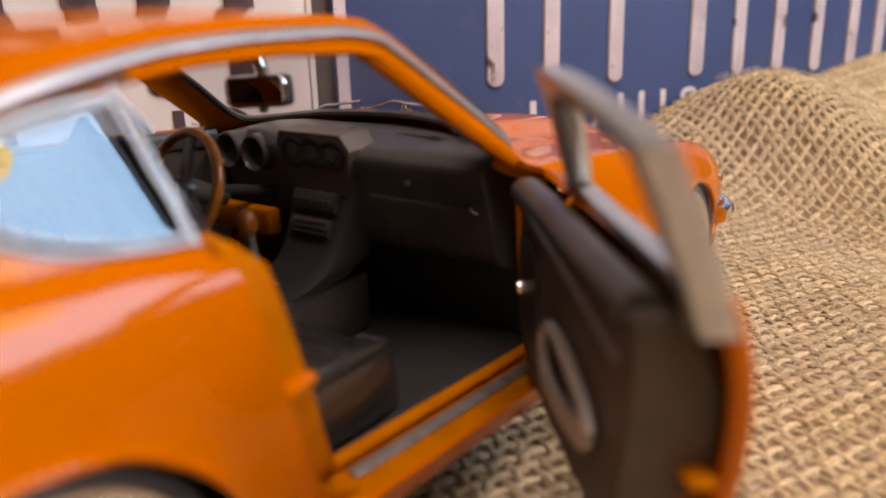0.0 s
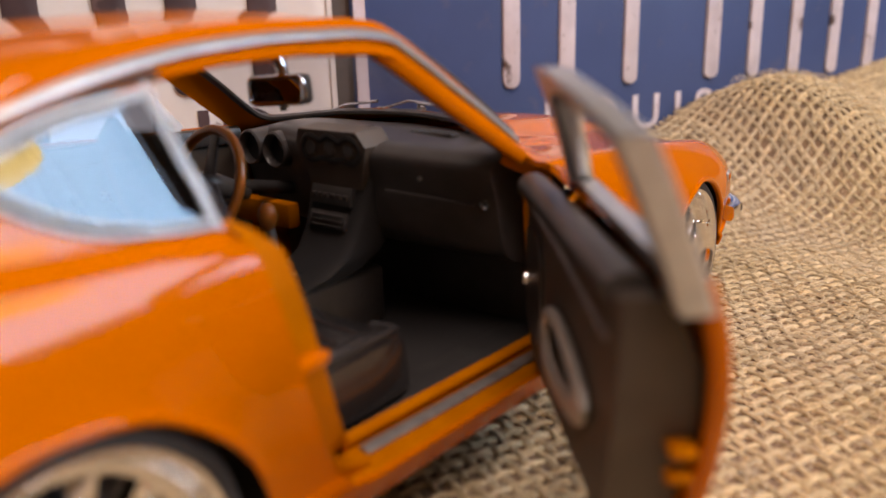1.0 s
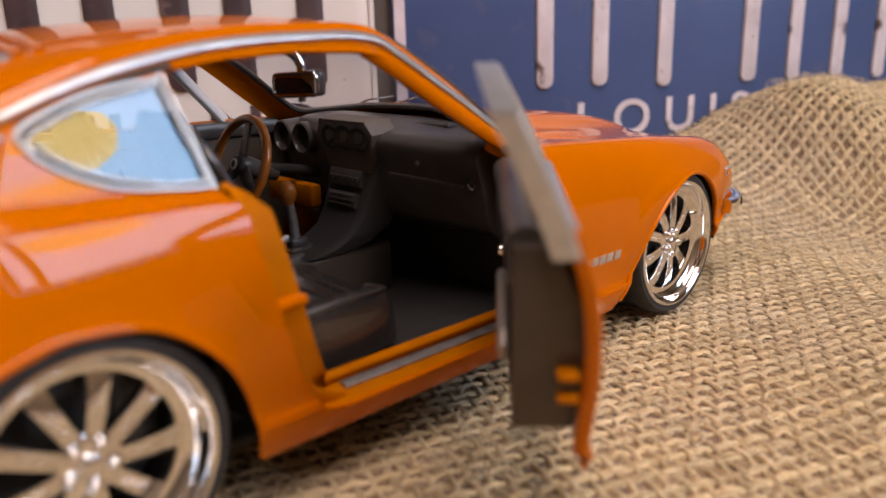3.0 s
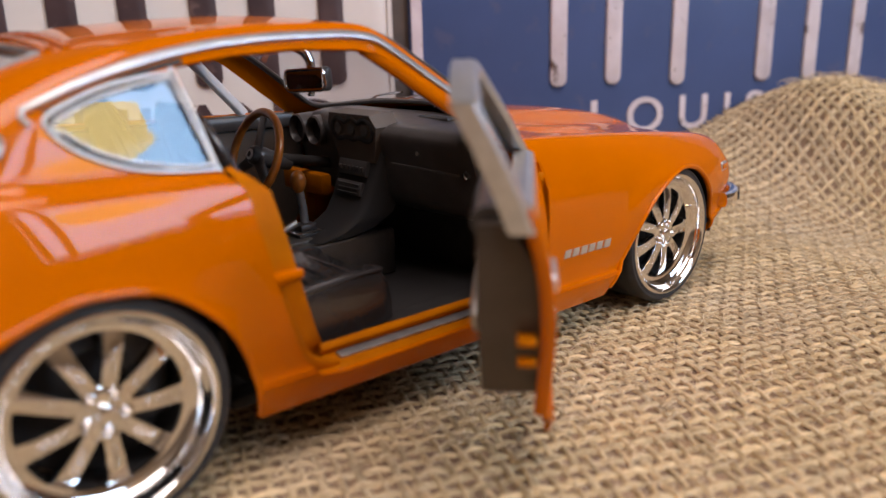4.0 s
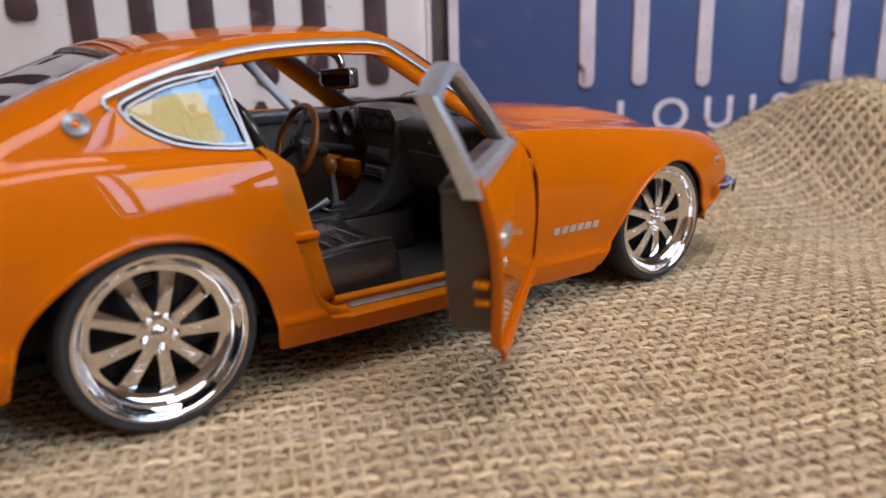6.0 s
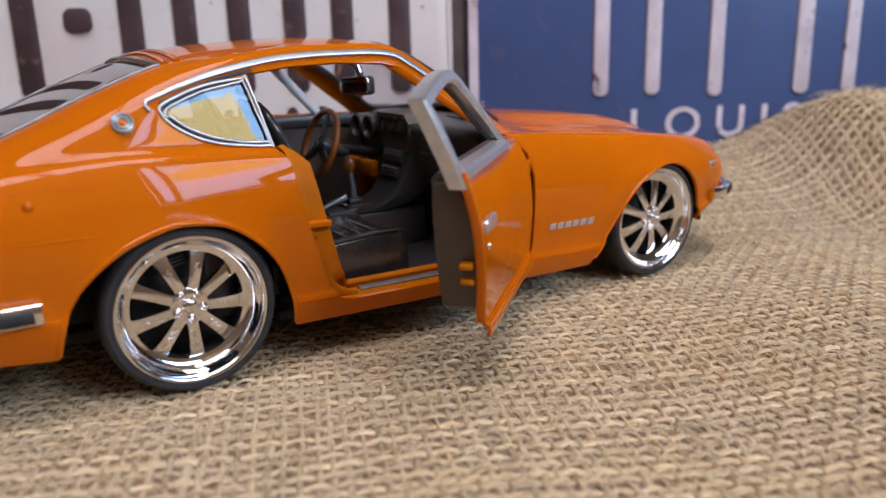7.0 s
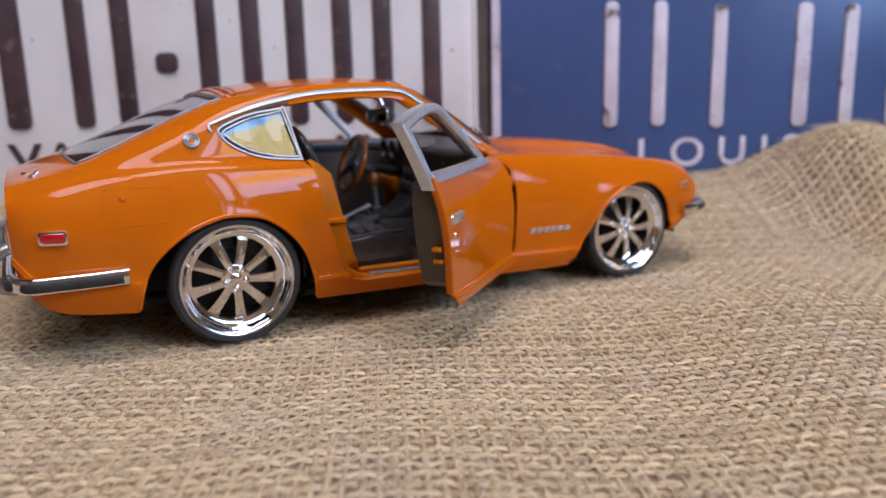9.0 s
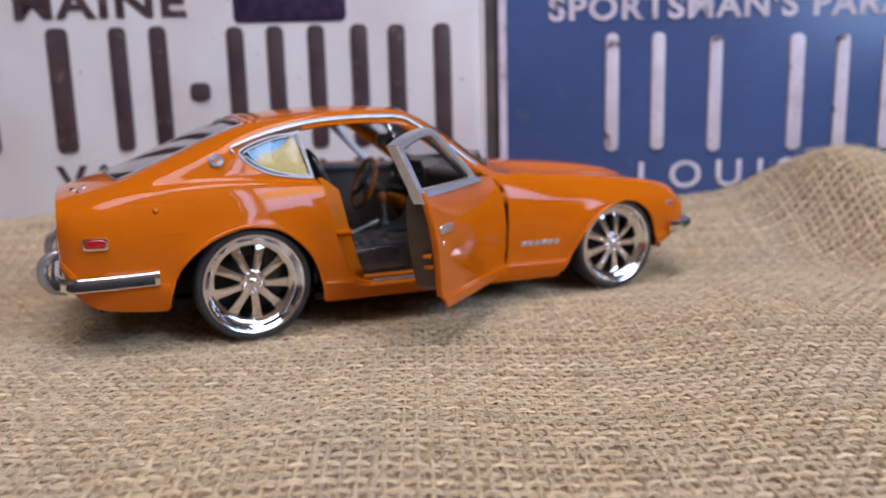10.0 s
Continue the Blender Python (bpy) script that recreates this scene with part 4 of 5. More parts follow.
def pane(name, poly, mat, label, lift=-0.5):
    """A curved pane that follows the roof's surface inside a plan outline."""
    xs = sorted(p[0] for p in poly)
    rows = 14
    vs, fs = [], []
    half = [(p[0], p[1]) for p in poly]
    for i in range(rows + 1):
        row = []
        for j in range(13):
            s = j / 12
            top = np.interp(s, np.linspace(0, 1, len(half[:4])), [p[0] for p in half[:4]])
            y_top = np.interp(s, np.linspace(0, 1, len(half[:4])), [p[1] for p in half[:4]])
            low = half[::-1][:4]
            bot = np.interp(s, np.linspace(0, 1, len(low)), [p[0] for p in low])
            y_bot = np.interp(s, np.linspace(0, 1, len(low)), [p[1] for p in low])
            k = i / rows
            x, y = top + (bot - top) * k, y_top + (y_bot - y_top) * k
            row.append((x, y, top_z(x, y) + lift))
        full = [(x, -y, z) for x, y, z in row[:0:-1]] + row
        vs += full
    n = 25
    fs = [(i * n + j, i * n + j + 1, (i + 1) * n + j + 1, (i + 1) * n + j) for i in range(rows) for j in range(n - 1)]
    return part(name, mesh_from(name, vs, fs), mat, car, label)


pane("windscreen", [(-3.6, 0), (-5, 12), (-7.4, 23), (-9.8, 29.6), (18.2, 32.6), (20.6, 28.5), (25.6, 15), (28.4, 0)], CLEAR, "clear windscreen")
pane("rear_window", [(-61, 0), (-60.6, 14), (-60, 24), (-60, 27.9), (-96, 28.4), (-97, 25), (-98.4, 14), (-99, 0)], SMOKED, "clear rear hatch glass with a bright rim")
hatch_ring = [(x, y, top_z(x, y) + 0.15) for x, y in spline(mirrored(HATCH), 3, True)]
part("rear_window_frame", mesh_from("rear_window_frame", *sweep(hatch_ring, 0.42, 0.35, n=8, closed=True)), SATIN, car, "chrome rim of the rear window")
screen_ring = [(x, y, top_z(x, y) + 0.1) for x, y in spline(mirrored(WINDSCREEN), 3, True)]
part("windscreen_seal", mesh_from("windscreen_seal", *sweep([(x, y, z - 0.5) for x, y, z in screen_ring], 1.3, 0.7, n=8, closed=True)), BLACK, car)


# wheels
def wheel(x, side, radius, dish, turn):
    """Deep-dish nine-spoke wheel; its face looks along -y before it is set on its side of the car."""
    k = radius / 16.9
    s = -side
    face = FACE_Y + (0.3 if x < 0 else 0)
    d = dish / 3.8

    def turned(profile, n):
        return lathe([(r * k, y) for r, y in profile], n)

    bowl = [(13.5 - 2.4 * (1 - math.cos(g)), 0.6 + (dish - 0.6) * math.sin(g)) for g in [radians(6 + 7.0 * q) for q in range(12)]]
    lip = [(14.75, 0.6), (14.8, 0.0), (14.5, -0.3), (14.1, -0.25), (13.8, 0.0), (13.62, 0.4)] + bowl + [(11.0, dish + 0.1), (10.95, dish + 0.5)]
    ob = part("wheel", mesh_from("wheel", *turned(lip, 96), True, 50), CHROME, car, "polished chrome deep-dish wheel",
              pose(x * MM, -face * s * MM, (radius + 0.9) * MM, 0, 0, 0 if s > 0 else 180))
    part("tyre", mesh_from("tyre", *turned([(14.1, 1.0), (14.6, 0.35), (14.8, 0.1), (15.1, 0.0), (15.3, 0.12), (15.45, 0.05), (15.9, 0.08), (16.4, 0.5), (16.75, 1.3), (16.9, 2.4), (16.9, 9.8), (16.5, 11.4), (15.4, 12), (13, 12)], 96)), RUBBER, ob, "black low-profile tyre")
    # Barrel in black rather than chrome: painted shade behind the spokes.
    part("barrel", mesh_from("barrel", *turned([(11.0, dish + 0.5), (11.3, dish + 1.4), (11.6, 11.0)], 48)), VOID, ob, "inside of the rim, blackened for shade")
    brake = part("brake", mesh_from("brake", *turned([(0.1, 9.2), (10.4, 9.2), (11.0, 9.6), (11.0, 11.5), (0.1, 11.5)], 40)), VOID, ob)
    part("caliper", mesh_from("caliper", *merge(*[box(-3.0, 3.0, 7.9, 9.3, (7.0 + 0.75 * q) * k, (7.4 + 0.75 * q) * k, 0.12) for q in range(4)])), GREY_PLASTIC, brake, "ribbed charcoal caliper", pose(0, 0, 0, 0, -12, 0))
    # a crowned spoke that leans back towards the rim, with raised script as plain bars
    prof = [(2.2, 1.02, -0.75), (3.6, 1.02, -0.72), (5.2, 1.05, -0.66), (6.6, 1.1, -0.54), (7.8, 1.16, -0.38), (8.8, 1.22, -0.2), (9.7, 1.3, 0.0), (10.4, 1.4, 0.18), (10.9, 1.62, 0.34), (11.3, 2.0, 0.46)]
    across = [(-1.0, 0.34), (-0.93, 0.08), (-0.6, 0.02), (0.0, -0.02), (0.6, 0.02), (0.93, 0.08), (1.0, 0.34), (1.0, 1.7), (-1.0, 1.7)]
    m = len(across)
    spoke_v = [(e * w * 1.08 * k, dish + y + h, r * k) for r, w, y in prof for e, h in across]
    spoke_f = [(i * m + j, i * m + (j + 1) % m, (i + 1) * m + (j + 1) % m, (i + 1) * m + j) for i in range(len(prof) - 1) for j in range(m)]
    script = []
    for q in range(6):
        r = 5.4 + 0.55 * q
        y = dish + float(np.interp(r, [p[0] for p in prof], [p[2] for p in prof]))
        v, f = box(-0.16, 0.16, y - 0.1, y + 0.2, -0.55 + 0.1 * (q % 3), 0.5 - 0.12 * (q % 2), 0.05, 1)
        lean = 0.5 if q % 2 else -0.45
        script.append(([(zz * 0.9 * k, yy, (r + xx + lean * zz) * k) for xx, yy, zz in v], f))
    me = mesh_from("spoke", *merge((spoke_v, spoke_f), *script), True, 28)
    for q in range(9):
        part("spoke", me, CHROME, ob, m=pose(0, 0, 0, 0, turn + 40 * q, 0))
    part("hub", mesh_from("hub", *turned([(0.05, dish - 1.75), (0.8, dish - 1.7), (1.2, dish - 1.5), (1.38, dish - 1.15), (1.45, dish - 0.8), (2.0, dish - 0.72), (3.4, dish - 0.8), (3.75, dish - 0.6), (3.9, dish - 0.1), (3.95, dish + 2)], 40)), CHROME, ob)
    lug = mesh_from("lug_nut", *lathe([(0.05, -1.2), (0.45, -1.15), (0.72, -0.9), (0.85, -0.5), (0.95, -0.1), (0.95, 0.6)], 12))
    for q in range(5):
        a = radians(turn + 18 + 72 * q)
        part("lug_nut", lug, CHROME, ob, m=Matrix.Translation(Vector((2.75 * k * math.sin(a), dish - 0.6, 2.75 * k * math.cos(a))) * MM))
    part("valve", mesh_from("valve", *sweep([(0, 1.0, 13.0 * k), (0, 0.5, 12.3 * k)], 0.3, 0.3, up=(0, 1, 0))), CHROME, ob, m=pose(0, 0, 0, 0, turn + 60, 0))
    return ob


wheel(REAR_X, -1, 16.7, 3.8, 16)
wheel(FRONT_X, -1, 16.3, 2.6, 12)
wheel(REAR_X, 1, 16.7, 3.8, 20)
wheel(FRONT_X, 1, 16.3, 2.6, 3)

# rolled lips of the wheel arches
for arch in (REAR_ARCH, FRONT_ARCH):
    edge_line = [q for q in spline(arch, 5) if q[1] > side_base(q[0])]
    for side in (-1, 1):
        part("arch_lip", mesh_from("arch_lip", *sweep(flank(edge_line, -0.12, side), 0.55, 0.5, up=(0, 1, 0), n=10)), PAINT, car)

# underbody and wheel wells
part("rear_valance", mesh_from("rear_valance", *box(-104, -84, -36, 36, 12.5, 16, 1)), VOID, car)
part("chassis", mesh_from("chassis", *box(-44, 44, -38, 38, 9.2, 11.4, 0.8)), VOID, car, "black plastic underbody")
part("axle_tunnel", mesh_from("axle_tunnel", *box(-90, 90, -27, 27, 9.6, 12.2, 1)), VOID, car)
part("front_valance", mesh_from("front_valance", *box(84, 98, -34, 34, 17, 20, 1)), VOID, car)
for x in (REAR_X, FRONT_X):
    for side in (-1, 1):
        arc = [(22.0 * math.sin(radians(a)), 20.5 * math.cos(radians(a))) for a in range(-100, 101, 10)]
        vs = [(x + p, side * 41.6, HUB_Z + q - 0.4) for p, q in arc] + [(x + p, side * 26, HUB_Z + q - 0.4) for p, q in arc]
        m = len(arc)
        fs = [(i, i + 1, m + i + 1, m + i) for i in range(m - 1)] + [tuple(range(m, 2 * m))]
        part("wheel_well", mesh_from("wheel_well", vs, fs), VOID, car)

# cabin
part("cabin_floor", mesh_from("cabin_floor", *box(-52, 30, -35, 37, 11.0, 12.0, 0.3)), CARPET, car, "black cabin floor")
part("front_bulkhead", mesh_from("front_bulkhead", *box(25, 28, -36, 36, 12, 40.5, 0.3)), BLACK, car)
part("rear_bulkhead", mesh_from("rear_bulkhead", *box(-58, -52, -36, 36, 12, 30, 1)), BLACK, car)
part("cargo_floor", mesh_from("cargo_floor", *box(-108, -50, -33, 33, 30, 32, 0.6)), BLACK, car)


def seat(y, name="seat"):
    cushion = []
    for x, w, z in ((-42, 11.5, 20.5), (-38, 12.2, 21.5), (-28, 12.4, 22.6), (-16, 12.2, 23.4), (-10.5, 11.8, 23.2), (-8.6, 11.2, 21)):
        half = [(w, 13), (w, z - 1.7), (w - 0.12, z - 0.8), (w - 0.45, z - 0.3), (w - 1.1, z - 0.05), (w - 3.4, z), (w - 4.8, z - 0.8), (0, z - 1.1)]
        cushion.append([(x, y - a, b) for a, b in half] + [(x, y + a, b) for a, b in half[-2::-1]])
    cushion = [[(p[0] + 0.4, p[1] * 0.97 + y * 0.03, 13 + (p[2] - 13) * 0.3) for p in cushion[0]]] + cushion + [[(-7.8, p[1] * 0.98 + y * 0.02, 13 + (p[2] - 13) * 0.55) for p in cushion[-1]], [(-8.4, p[1], 13) for p in cushion[-1]]]
    m = 15
    vs = [p for r in cushion for p in r]
    fs = [(i * m + j, i * m + j + 1, (i + 1) * m + j + 1, (i + 1) * m + j) for i in range(len(cushion) - 1) for j in range(m - 1)] + [tuple(range(m))]
    ob = part(name, mesh_from(name, vs, fs, True, 50), SEAT, car, "black moulded bucket seat")
    back = []
    for k, (x, z, w, d) in enumerate(((-28.5, 18, 12.6, 7), (-31, 28, 13, 6.4), (-34, 38, 12.9, 5.6), (-36.4, 44, 12.2, 5.4), (-38.2, 49, 10.6, 4.8), (-39.4, 52.6, 8.4, 3.8), (-40, 54.4, 5.8, 1.6))):
        ring = []
        for j in range(14):
            g = 2 * math.pi * j / 14
            c, s = math.cos(g), math.sin(g)
            ring.append((x + d * 0.5 * s * (1 - 0.25 * (abs(c) < 0.5 and s > 0)), y + w * math.copysign(abs(c) ** 0.6, c), z - 0.3 * s * d * 0.5))
        back.append(ring)
    vs = [p for r in back for p in r]
    fs = [(i * 14 + j, i * 14 + (j + 1) % 14, (i + 1) * 14 + (j + 1) % 14, (i + 1) * 14 + j) for i in range(6) for j in range(14)] + [tuple(range(84, 98))]
    part("backrest", mesh_from("backrest", vs, fs, True, 60), SEAT, ob)
    ribs = [sweep([(x, y - 7.0, 21.9 + 0.03 * (x + 30)), (x, y + 7.5, 21.9 + 0.03 * (x + 30))], 0.35, 0.35, n=6) for x in (-26, -22, -18, -14)]
    part("cushion_rib", mesh_from("cushion_rib", *merge(*ribs)), SEAT, ob)
    # Extra glossy bead along the cushion's edge, added to catch the window's highlight.
    edge = spline([(-36, y - 11.7, 21.5), (-28, y - 11.8, 22.3), (-16, y - 11.6, 23.1), (-11, y - 11.2, 23.0), (-9.4, y - 9.8, 22.6), (-9.0, y - 5, 21.9)], 4)
    part("highlight_bead", mesh_from("highlight_bead", *sweep(edge, 0.55, 0.5, n=10)), GLOSS_VINYL, ob, "glossy black bead added to catch light on the seat edge")
    part("seat_rail", mesh_from("seat_rail", *box(-26, -14, y - 10.6, y - 9.6, 12.4, 14.6, 0.3)), SILVER, ob)


seat(-20.0)
seat(19.0)

# console, gear lever
part("console", mesh_from("console", *box(-46, 12, -7.4, 4.4, 12, 22.6, 0.9, 3)), BLACK, car, "black centre console")
part("shifter_plate", mesh_from("shifter_plate", *box(-16, 1, -4.6, 3.8, 22.0, 23.2, 0.5)), GREY_PLASTIC, car, "charcoal shifter plate")
lever = part("gear_lever", mesh_from("gear_lever", *sweep([(-6.0, 0.8, 25.4), (-6.1, 0.85, 28.5), (-6.6, 1.0, 33)], [1.0, 0.95, 0.8], 0.85, up=(0, 1, 0), n=14)), SATIN, car, "chrome gear lever with a round wooden knob")
part("boot", mesh_from("boot", *merge(box(-9.4, -2.8, -2.6, 4.0, 22.8, 24.0, 0.4), box(-8.2, -4.0, -1.3, 2.8, 23.9, 25.6, 0.7))), BLACK, lever, "black square boot")
part("boot_rim", mesh_from("boot_rim", *sweep([(x, y, 24.0) for x, y in rounded(-9.4, -2.8, -2.6, 4.0, 0.8, 3)], 0.22, 0.22, n=6, closed=True)), CHROME, lever)
part("knob", mesh_from("knob", *lathe([(0.1, 32.0), (0.8, 32.2), (1.5, 33.4), (1.75, 34.6), (1.4, 36.0), (0.8, 36.7), (0.1, 36.9)], 20, "z", (-6.7, 1.0, 0))), WOOD, lever, "orange-brown knob")
part("handbrake", mesh_from("handbrake", *sweep([(-20, -2.2, 23), (-14.5, -2.2, 25.0), (-9.5, -2.0, 26.6)], [0.5, 0.55, 0.8], 0.55, up=(0, 1, 0), n=10)), SATIN, car, "satin handbrake lever")

# dashboard
dash_rows = []
for y in np.linspace(-32.4, 36.5, 25):
    e = 1 - 0.55 * (abs(y) / 36.5) ** 3
    front = 6.0 + 5.6 * (abs(y + 3) / 30) ** 1.7
    crown = 46.4 - 2.4 * (abs(y) / 36.5) ** 2.2
    hood = 1.6 * math.exp(-((y - 17) / 11.0) ** 2)
    cowl = 28.2 - 10 * (abs(y) / 36.5) ** 2
    prof = [(cowl, crown - 0.2), (16 + 4 * e, crown + 0.4 + hood * 0.6), (front + 3.2, crown - 0.2 + hood), (front + 0.6, crown - 1.3 + hood), (front, crown - 3.0 + hood * 0.4), (front + 1.6, crown - 8), (front + 2.6, crown - 13), (front + 4.2, crown - 17), (front + 9, crown - 19.5), (25, crown - 20)]
    dash_rows.append([(x, y, z) for x, z in spline(prof, 3)])
m = len(dash_rows[0])
vs = [p for r in dash_rows for p in r]
fs = [(i * m + j, i * m + j + 1, (i + 1) * m + j + 1, (i + 1) * m + j) for i in range(24) for j in range(m - 1)] + [tuple(range(m)), tuple(range(24 * m, 25 * m))]
dash = part("dashboard", mesh_from("dashboard", vs, fs, True, 45), BLACK, car, "black moulded dashboard")


def pod(y, z, x, r, name="gauge"):
    ob = part(name, mesh_from(name, *lathe([(r * 0.78, x + 1.2), (r * 0.8, x - 2.1), (r * 0.9, x - 2.6), (r, x - 2.3), (r * 1.05, x + 4)], 28, "x", (0, y, z))), BLACK, dash)
    part("dial", mesh_from("dial", *lathe([(0.05, x - 0.8), (r * 0.78, x - 0.8)], 24, "x", (0, y, z))), VOID, ob)


for y in (23.0, 15.5):
    pod(y, 42.6, 9.4, 3.5)
panel = spline([(6.6, 44.4), (5.6, 46.6), (3.4, 47.5), (1.2, 46.7), (0.5, 46.5), (-0.3, 46.9), (-2.3, 47.7), (-4.3, 46.9), (-5.1, 46.5), (-5.9, 46.7), (-8.0, 47.5), (-10.3, 46.6), (-11.2, 44.4), (-9.8, 42.4), (-8, 42), (-5.2, 42.6), (-2.3, 42.1), (0.6, 42.6), (3.4, 42), (5.4, 42.4)], 3, True)
panel = [(-2.3 + (y + 2.3) * 0.82, 44.4 + (z - 44.7) * 0.82) for y, z in panel]
binnacle = [(5.4, 47.7), (-9.2, 47.7), (-11.0, 45.2), (-8.6, 37.6), (4.4, 37.6), (6.6, 45.2)]
nb = len(binnacle)
gauges = part("gauge_panel", mesh_from("gauge_panel", [(5.0 + 0.14 * (47 - z), y, z) for y, z in binnacle] + [(10.5, y + 0.12 * (y + 2.3), z + 0.4) for y, z in binnacle], [tuple(range(nb)), tuple(range(2 * nb - 1, nb - 1, -1))] + [(i, (i + 1) % nb, nb + (i + 1) % nb, nb + i) for i in range(nb)]), TRIM, dash, "dark brown moulded gauge panel with three dials")
# Black bead on the panel face paints the groove's shade; nothing is cut in.
part("groove_shade", mesh_from("groove_shade", *sweep([(4.95 + 0.14 * (47 - z), y, z) for y, z in panel], 0.55, 0.25, up=(1, 0, 0), n=8, closed=True)), VOID, gauges, "black scalloped line for the shaded groove round the dials")
for y in (3.0, -2.3, -7.6):
    part("dial", mesh_from("dial", *lathe([(0.05, 5.1), (1.1, 5.1), (1.3, 5.25), (1.3, 6.0)], 20, "x", (0, y * 0.9, 44.4))), GREY_PLASTIC, gauges, "grey dial")
stack_ring = []
for z, x, w in ((42, 7.4, 8.6), (38, 6.6, 8.0), (34, 5.4, 7.4), (30, 3.6, 7.0), (26.5, 1.2, 6.8), (24, -3.5, 6.4), (22.8, -9, 6.0)):
    stack_ring.append([(x + 9, -2.0 - w, z), (x + 1.4, -2.0 - w, z), (x + 0.3, -2.0 - w + 0.8, z), (x, -2.0 - w + 2.2, z), (x, -2.0 + w - 2.2, z), (x + 0.3, -2.0 + w - 0.8, z), (x + 1.4, -2.0 + w, z), (x + 9, -2.0 + w, z)])
part("centre_column", mesh_from("centre_column", [p for r in stack_ring for p in r], [(i * 8 + j, i * 8 + j + 1, i * 8 + j + 9, i * 8 + j + 8) for i in range(6) for j in range(7)], True, 60), VOID, dash, "black centre column below the dashboard")
radio = part("radio", mesh_from("radio", *sweep([(5.6, -7.0, 36.2), (5.6, 3.2, 36.2)], 1.7, 0.5, up=(1, 0, -0.3), n=10, square=5)), GREY_PLASTIC, dash, "charcoal radio panel with small keys")
for k in range(6):
    part("key", mesh_from("key", *box(4.7, 5.6, -6.2 + 1.6 * k, -5.2 + 1.6 * k, 35.7, 36.6, 0.15)), BLACK, radio)
heater = part("heater_panel", mesh_from("heater_panel", *sweep([(4.2, -6.6, 32.0), (4.2, 2.6, 32.0)], 1.5, 0.5, up=(1, 0, -0.4), n=10, square=5)), BLACK, dash)
for k in range(3):
    part("slider", mesh_from("slider", *box(3.3 - 0.25 * (1 - k), 4.2, -5.8, 1.6, 31.1 + 0.9 * k, 31.3 + 0.9 * k, 0.06)), GREY_PLASTIC, heater)
glove = part("glove_box", mesh_from("glove_box", *sweep([(7.6, -13, 38.0), (8.8, -20, 37.6), (11.6, -29, 36.6)], 0.2, 0.2, n=6)), BLACK, dash)
part("lock", mesh_from("lock", *lathe([(0.1, 8.5), (0.4, 8.5), (0.5, 10.6)], 14, "x", (0, -19.9, 40.5))), SATIN, glove)
part("side_lock", mesh_from("side_lock", *lathe([(0.1, 12.6), (0.4, 12.5), (0.55, 12.2), (0.8, 12.1), (0.95, 14.4)], 14, "x", (0, -30.4, 36.8))), CHROME, dash)
for y0 in (-11.5, 8):
    vent = part("demister_vent", mesh_from("demister_vent", *box(17.0, 19.4, y0 - 8.5, y0 + 1.5, 46.1, 46.7, 0.2)), BLACK, dash)
    for k in range(9):
        part("slot", mesh_from("slot", *box(17.3, 19.1, y0 - 8.0 + 1.05 * k, y0 - 7.5 + 1.05 * k, 46.5, 46.9, 0.08)), GREY_PLASTIC if y0 < 0 else VOID, vent)

# steering wheel, on the far side of the cabin
wheel_m = Matrix.Translation(Vector((-8.4, 15.6, 38.8)) * MM) @ Matrix.Rotation(radians(20), 4, "Y")
ring = [(0, 9.7 * math.cos(2 * math.pi * k / 48), 9.7 * math.sin(2 * math.pi * k / 48)) for k in range(48)]
steering = part("steering_wheel", mesh_from("steering_wheel", *sweep(ring, 0.95, 0.95, up=(1, 0, 0), n=12, closed=True)), WOOD, car, "orange-brown wooden-rimmed steering wheel", wheel_m)
part("hub", mesh_from("hub", *lathe([(0.05, -1.2), (1.6, -1.2), (2.1, -0.6), (2.3, 1.5), (1.4, 9)], 22, "x")), BLACK, steering)
part("badge", mesh_from("badge", *lathe([(0.7, -1.5), (1.2, -1.5), (1.2, -1.0)], 18, "x")), SILVER, steering)
for a in (90, 215, 325):
    c, s = math.cos(radians(a)), math.sin(radians(a))
    part("spoke", mesh_from("spoke", *sweep([(0.4, 1.8 * c, 1.8 * s), (0, 9.6 * c, 9.6 * s)], [1.7, 1.1], 0.35, up=(1, 0, 0), n=8, square=4)), BLACK, steering)
part("steering_column", mesh_from("steering_column", *sweep([(-6, 15.6, 38), (12, 15.6, 34.5)], 1.3, 1.3, up=(0, 1, 0), n=14)), VOID, car)
part("kick_panel", mesh_from("kick_panel", *box(4, 7, 9, 26, 28.4, 33.4, 0.8)), PAINT_MATT, car, "orange inner panel below the dashboard")
part("bracket", mesh_from("bracket", *box(5, 7, 17, 20, 21, 28.6, 0.5)), PAINT_MATT, car, "orange bracket")
part("pedal", mesh_from("pedal", *box(16, 17.5, 12, 15.5, 18, 22, 0.4)), VOID, car)

# rear-view mirror
mirror_m = Matrix.Translation(Vector((-4.8, -2.9, 55.4)) * MM) @ Matrix.Rotation(radians(14), 4, "Z") @ Matrix.Rotation(radians(-3), 4, "X")
mirror = part("rear_view_mirror", mesh_from("rear_view_mirror", *box(-0.9, 1.3, -5.7, 5.7, -2.4, 2.4, 1.0, 4)), BLACK, car, "chrome-rimmed rear-view mirror on a curved stalk", mirror_m)
bezel = [(-1.0, y, z) for y, z in rounded(-5.3, 5.3, -2.05, 2.05, 1.2, 5)]
part("bezel", mesh_from("bezel", *sweep(bezel, 0.42, 0.5, up=(1, 0, 0), n=10, closed=True)), CHROME, mirror)
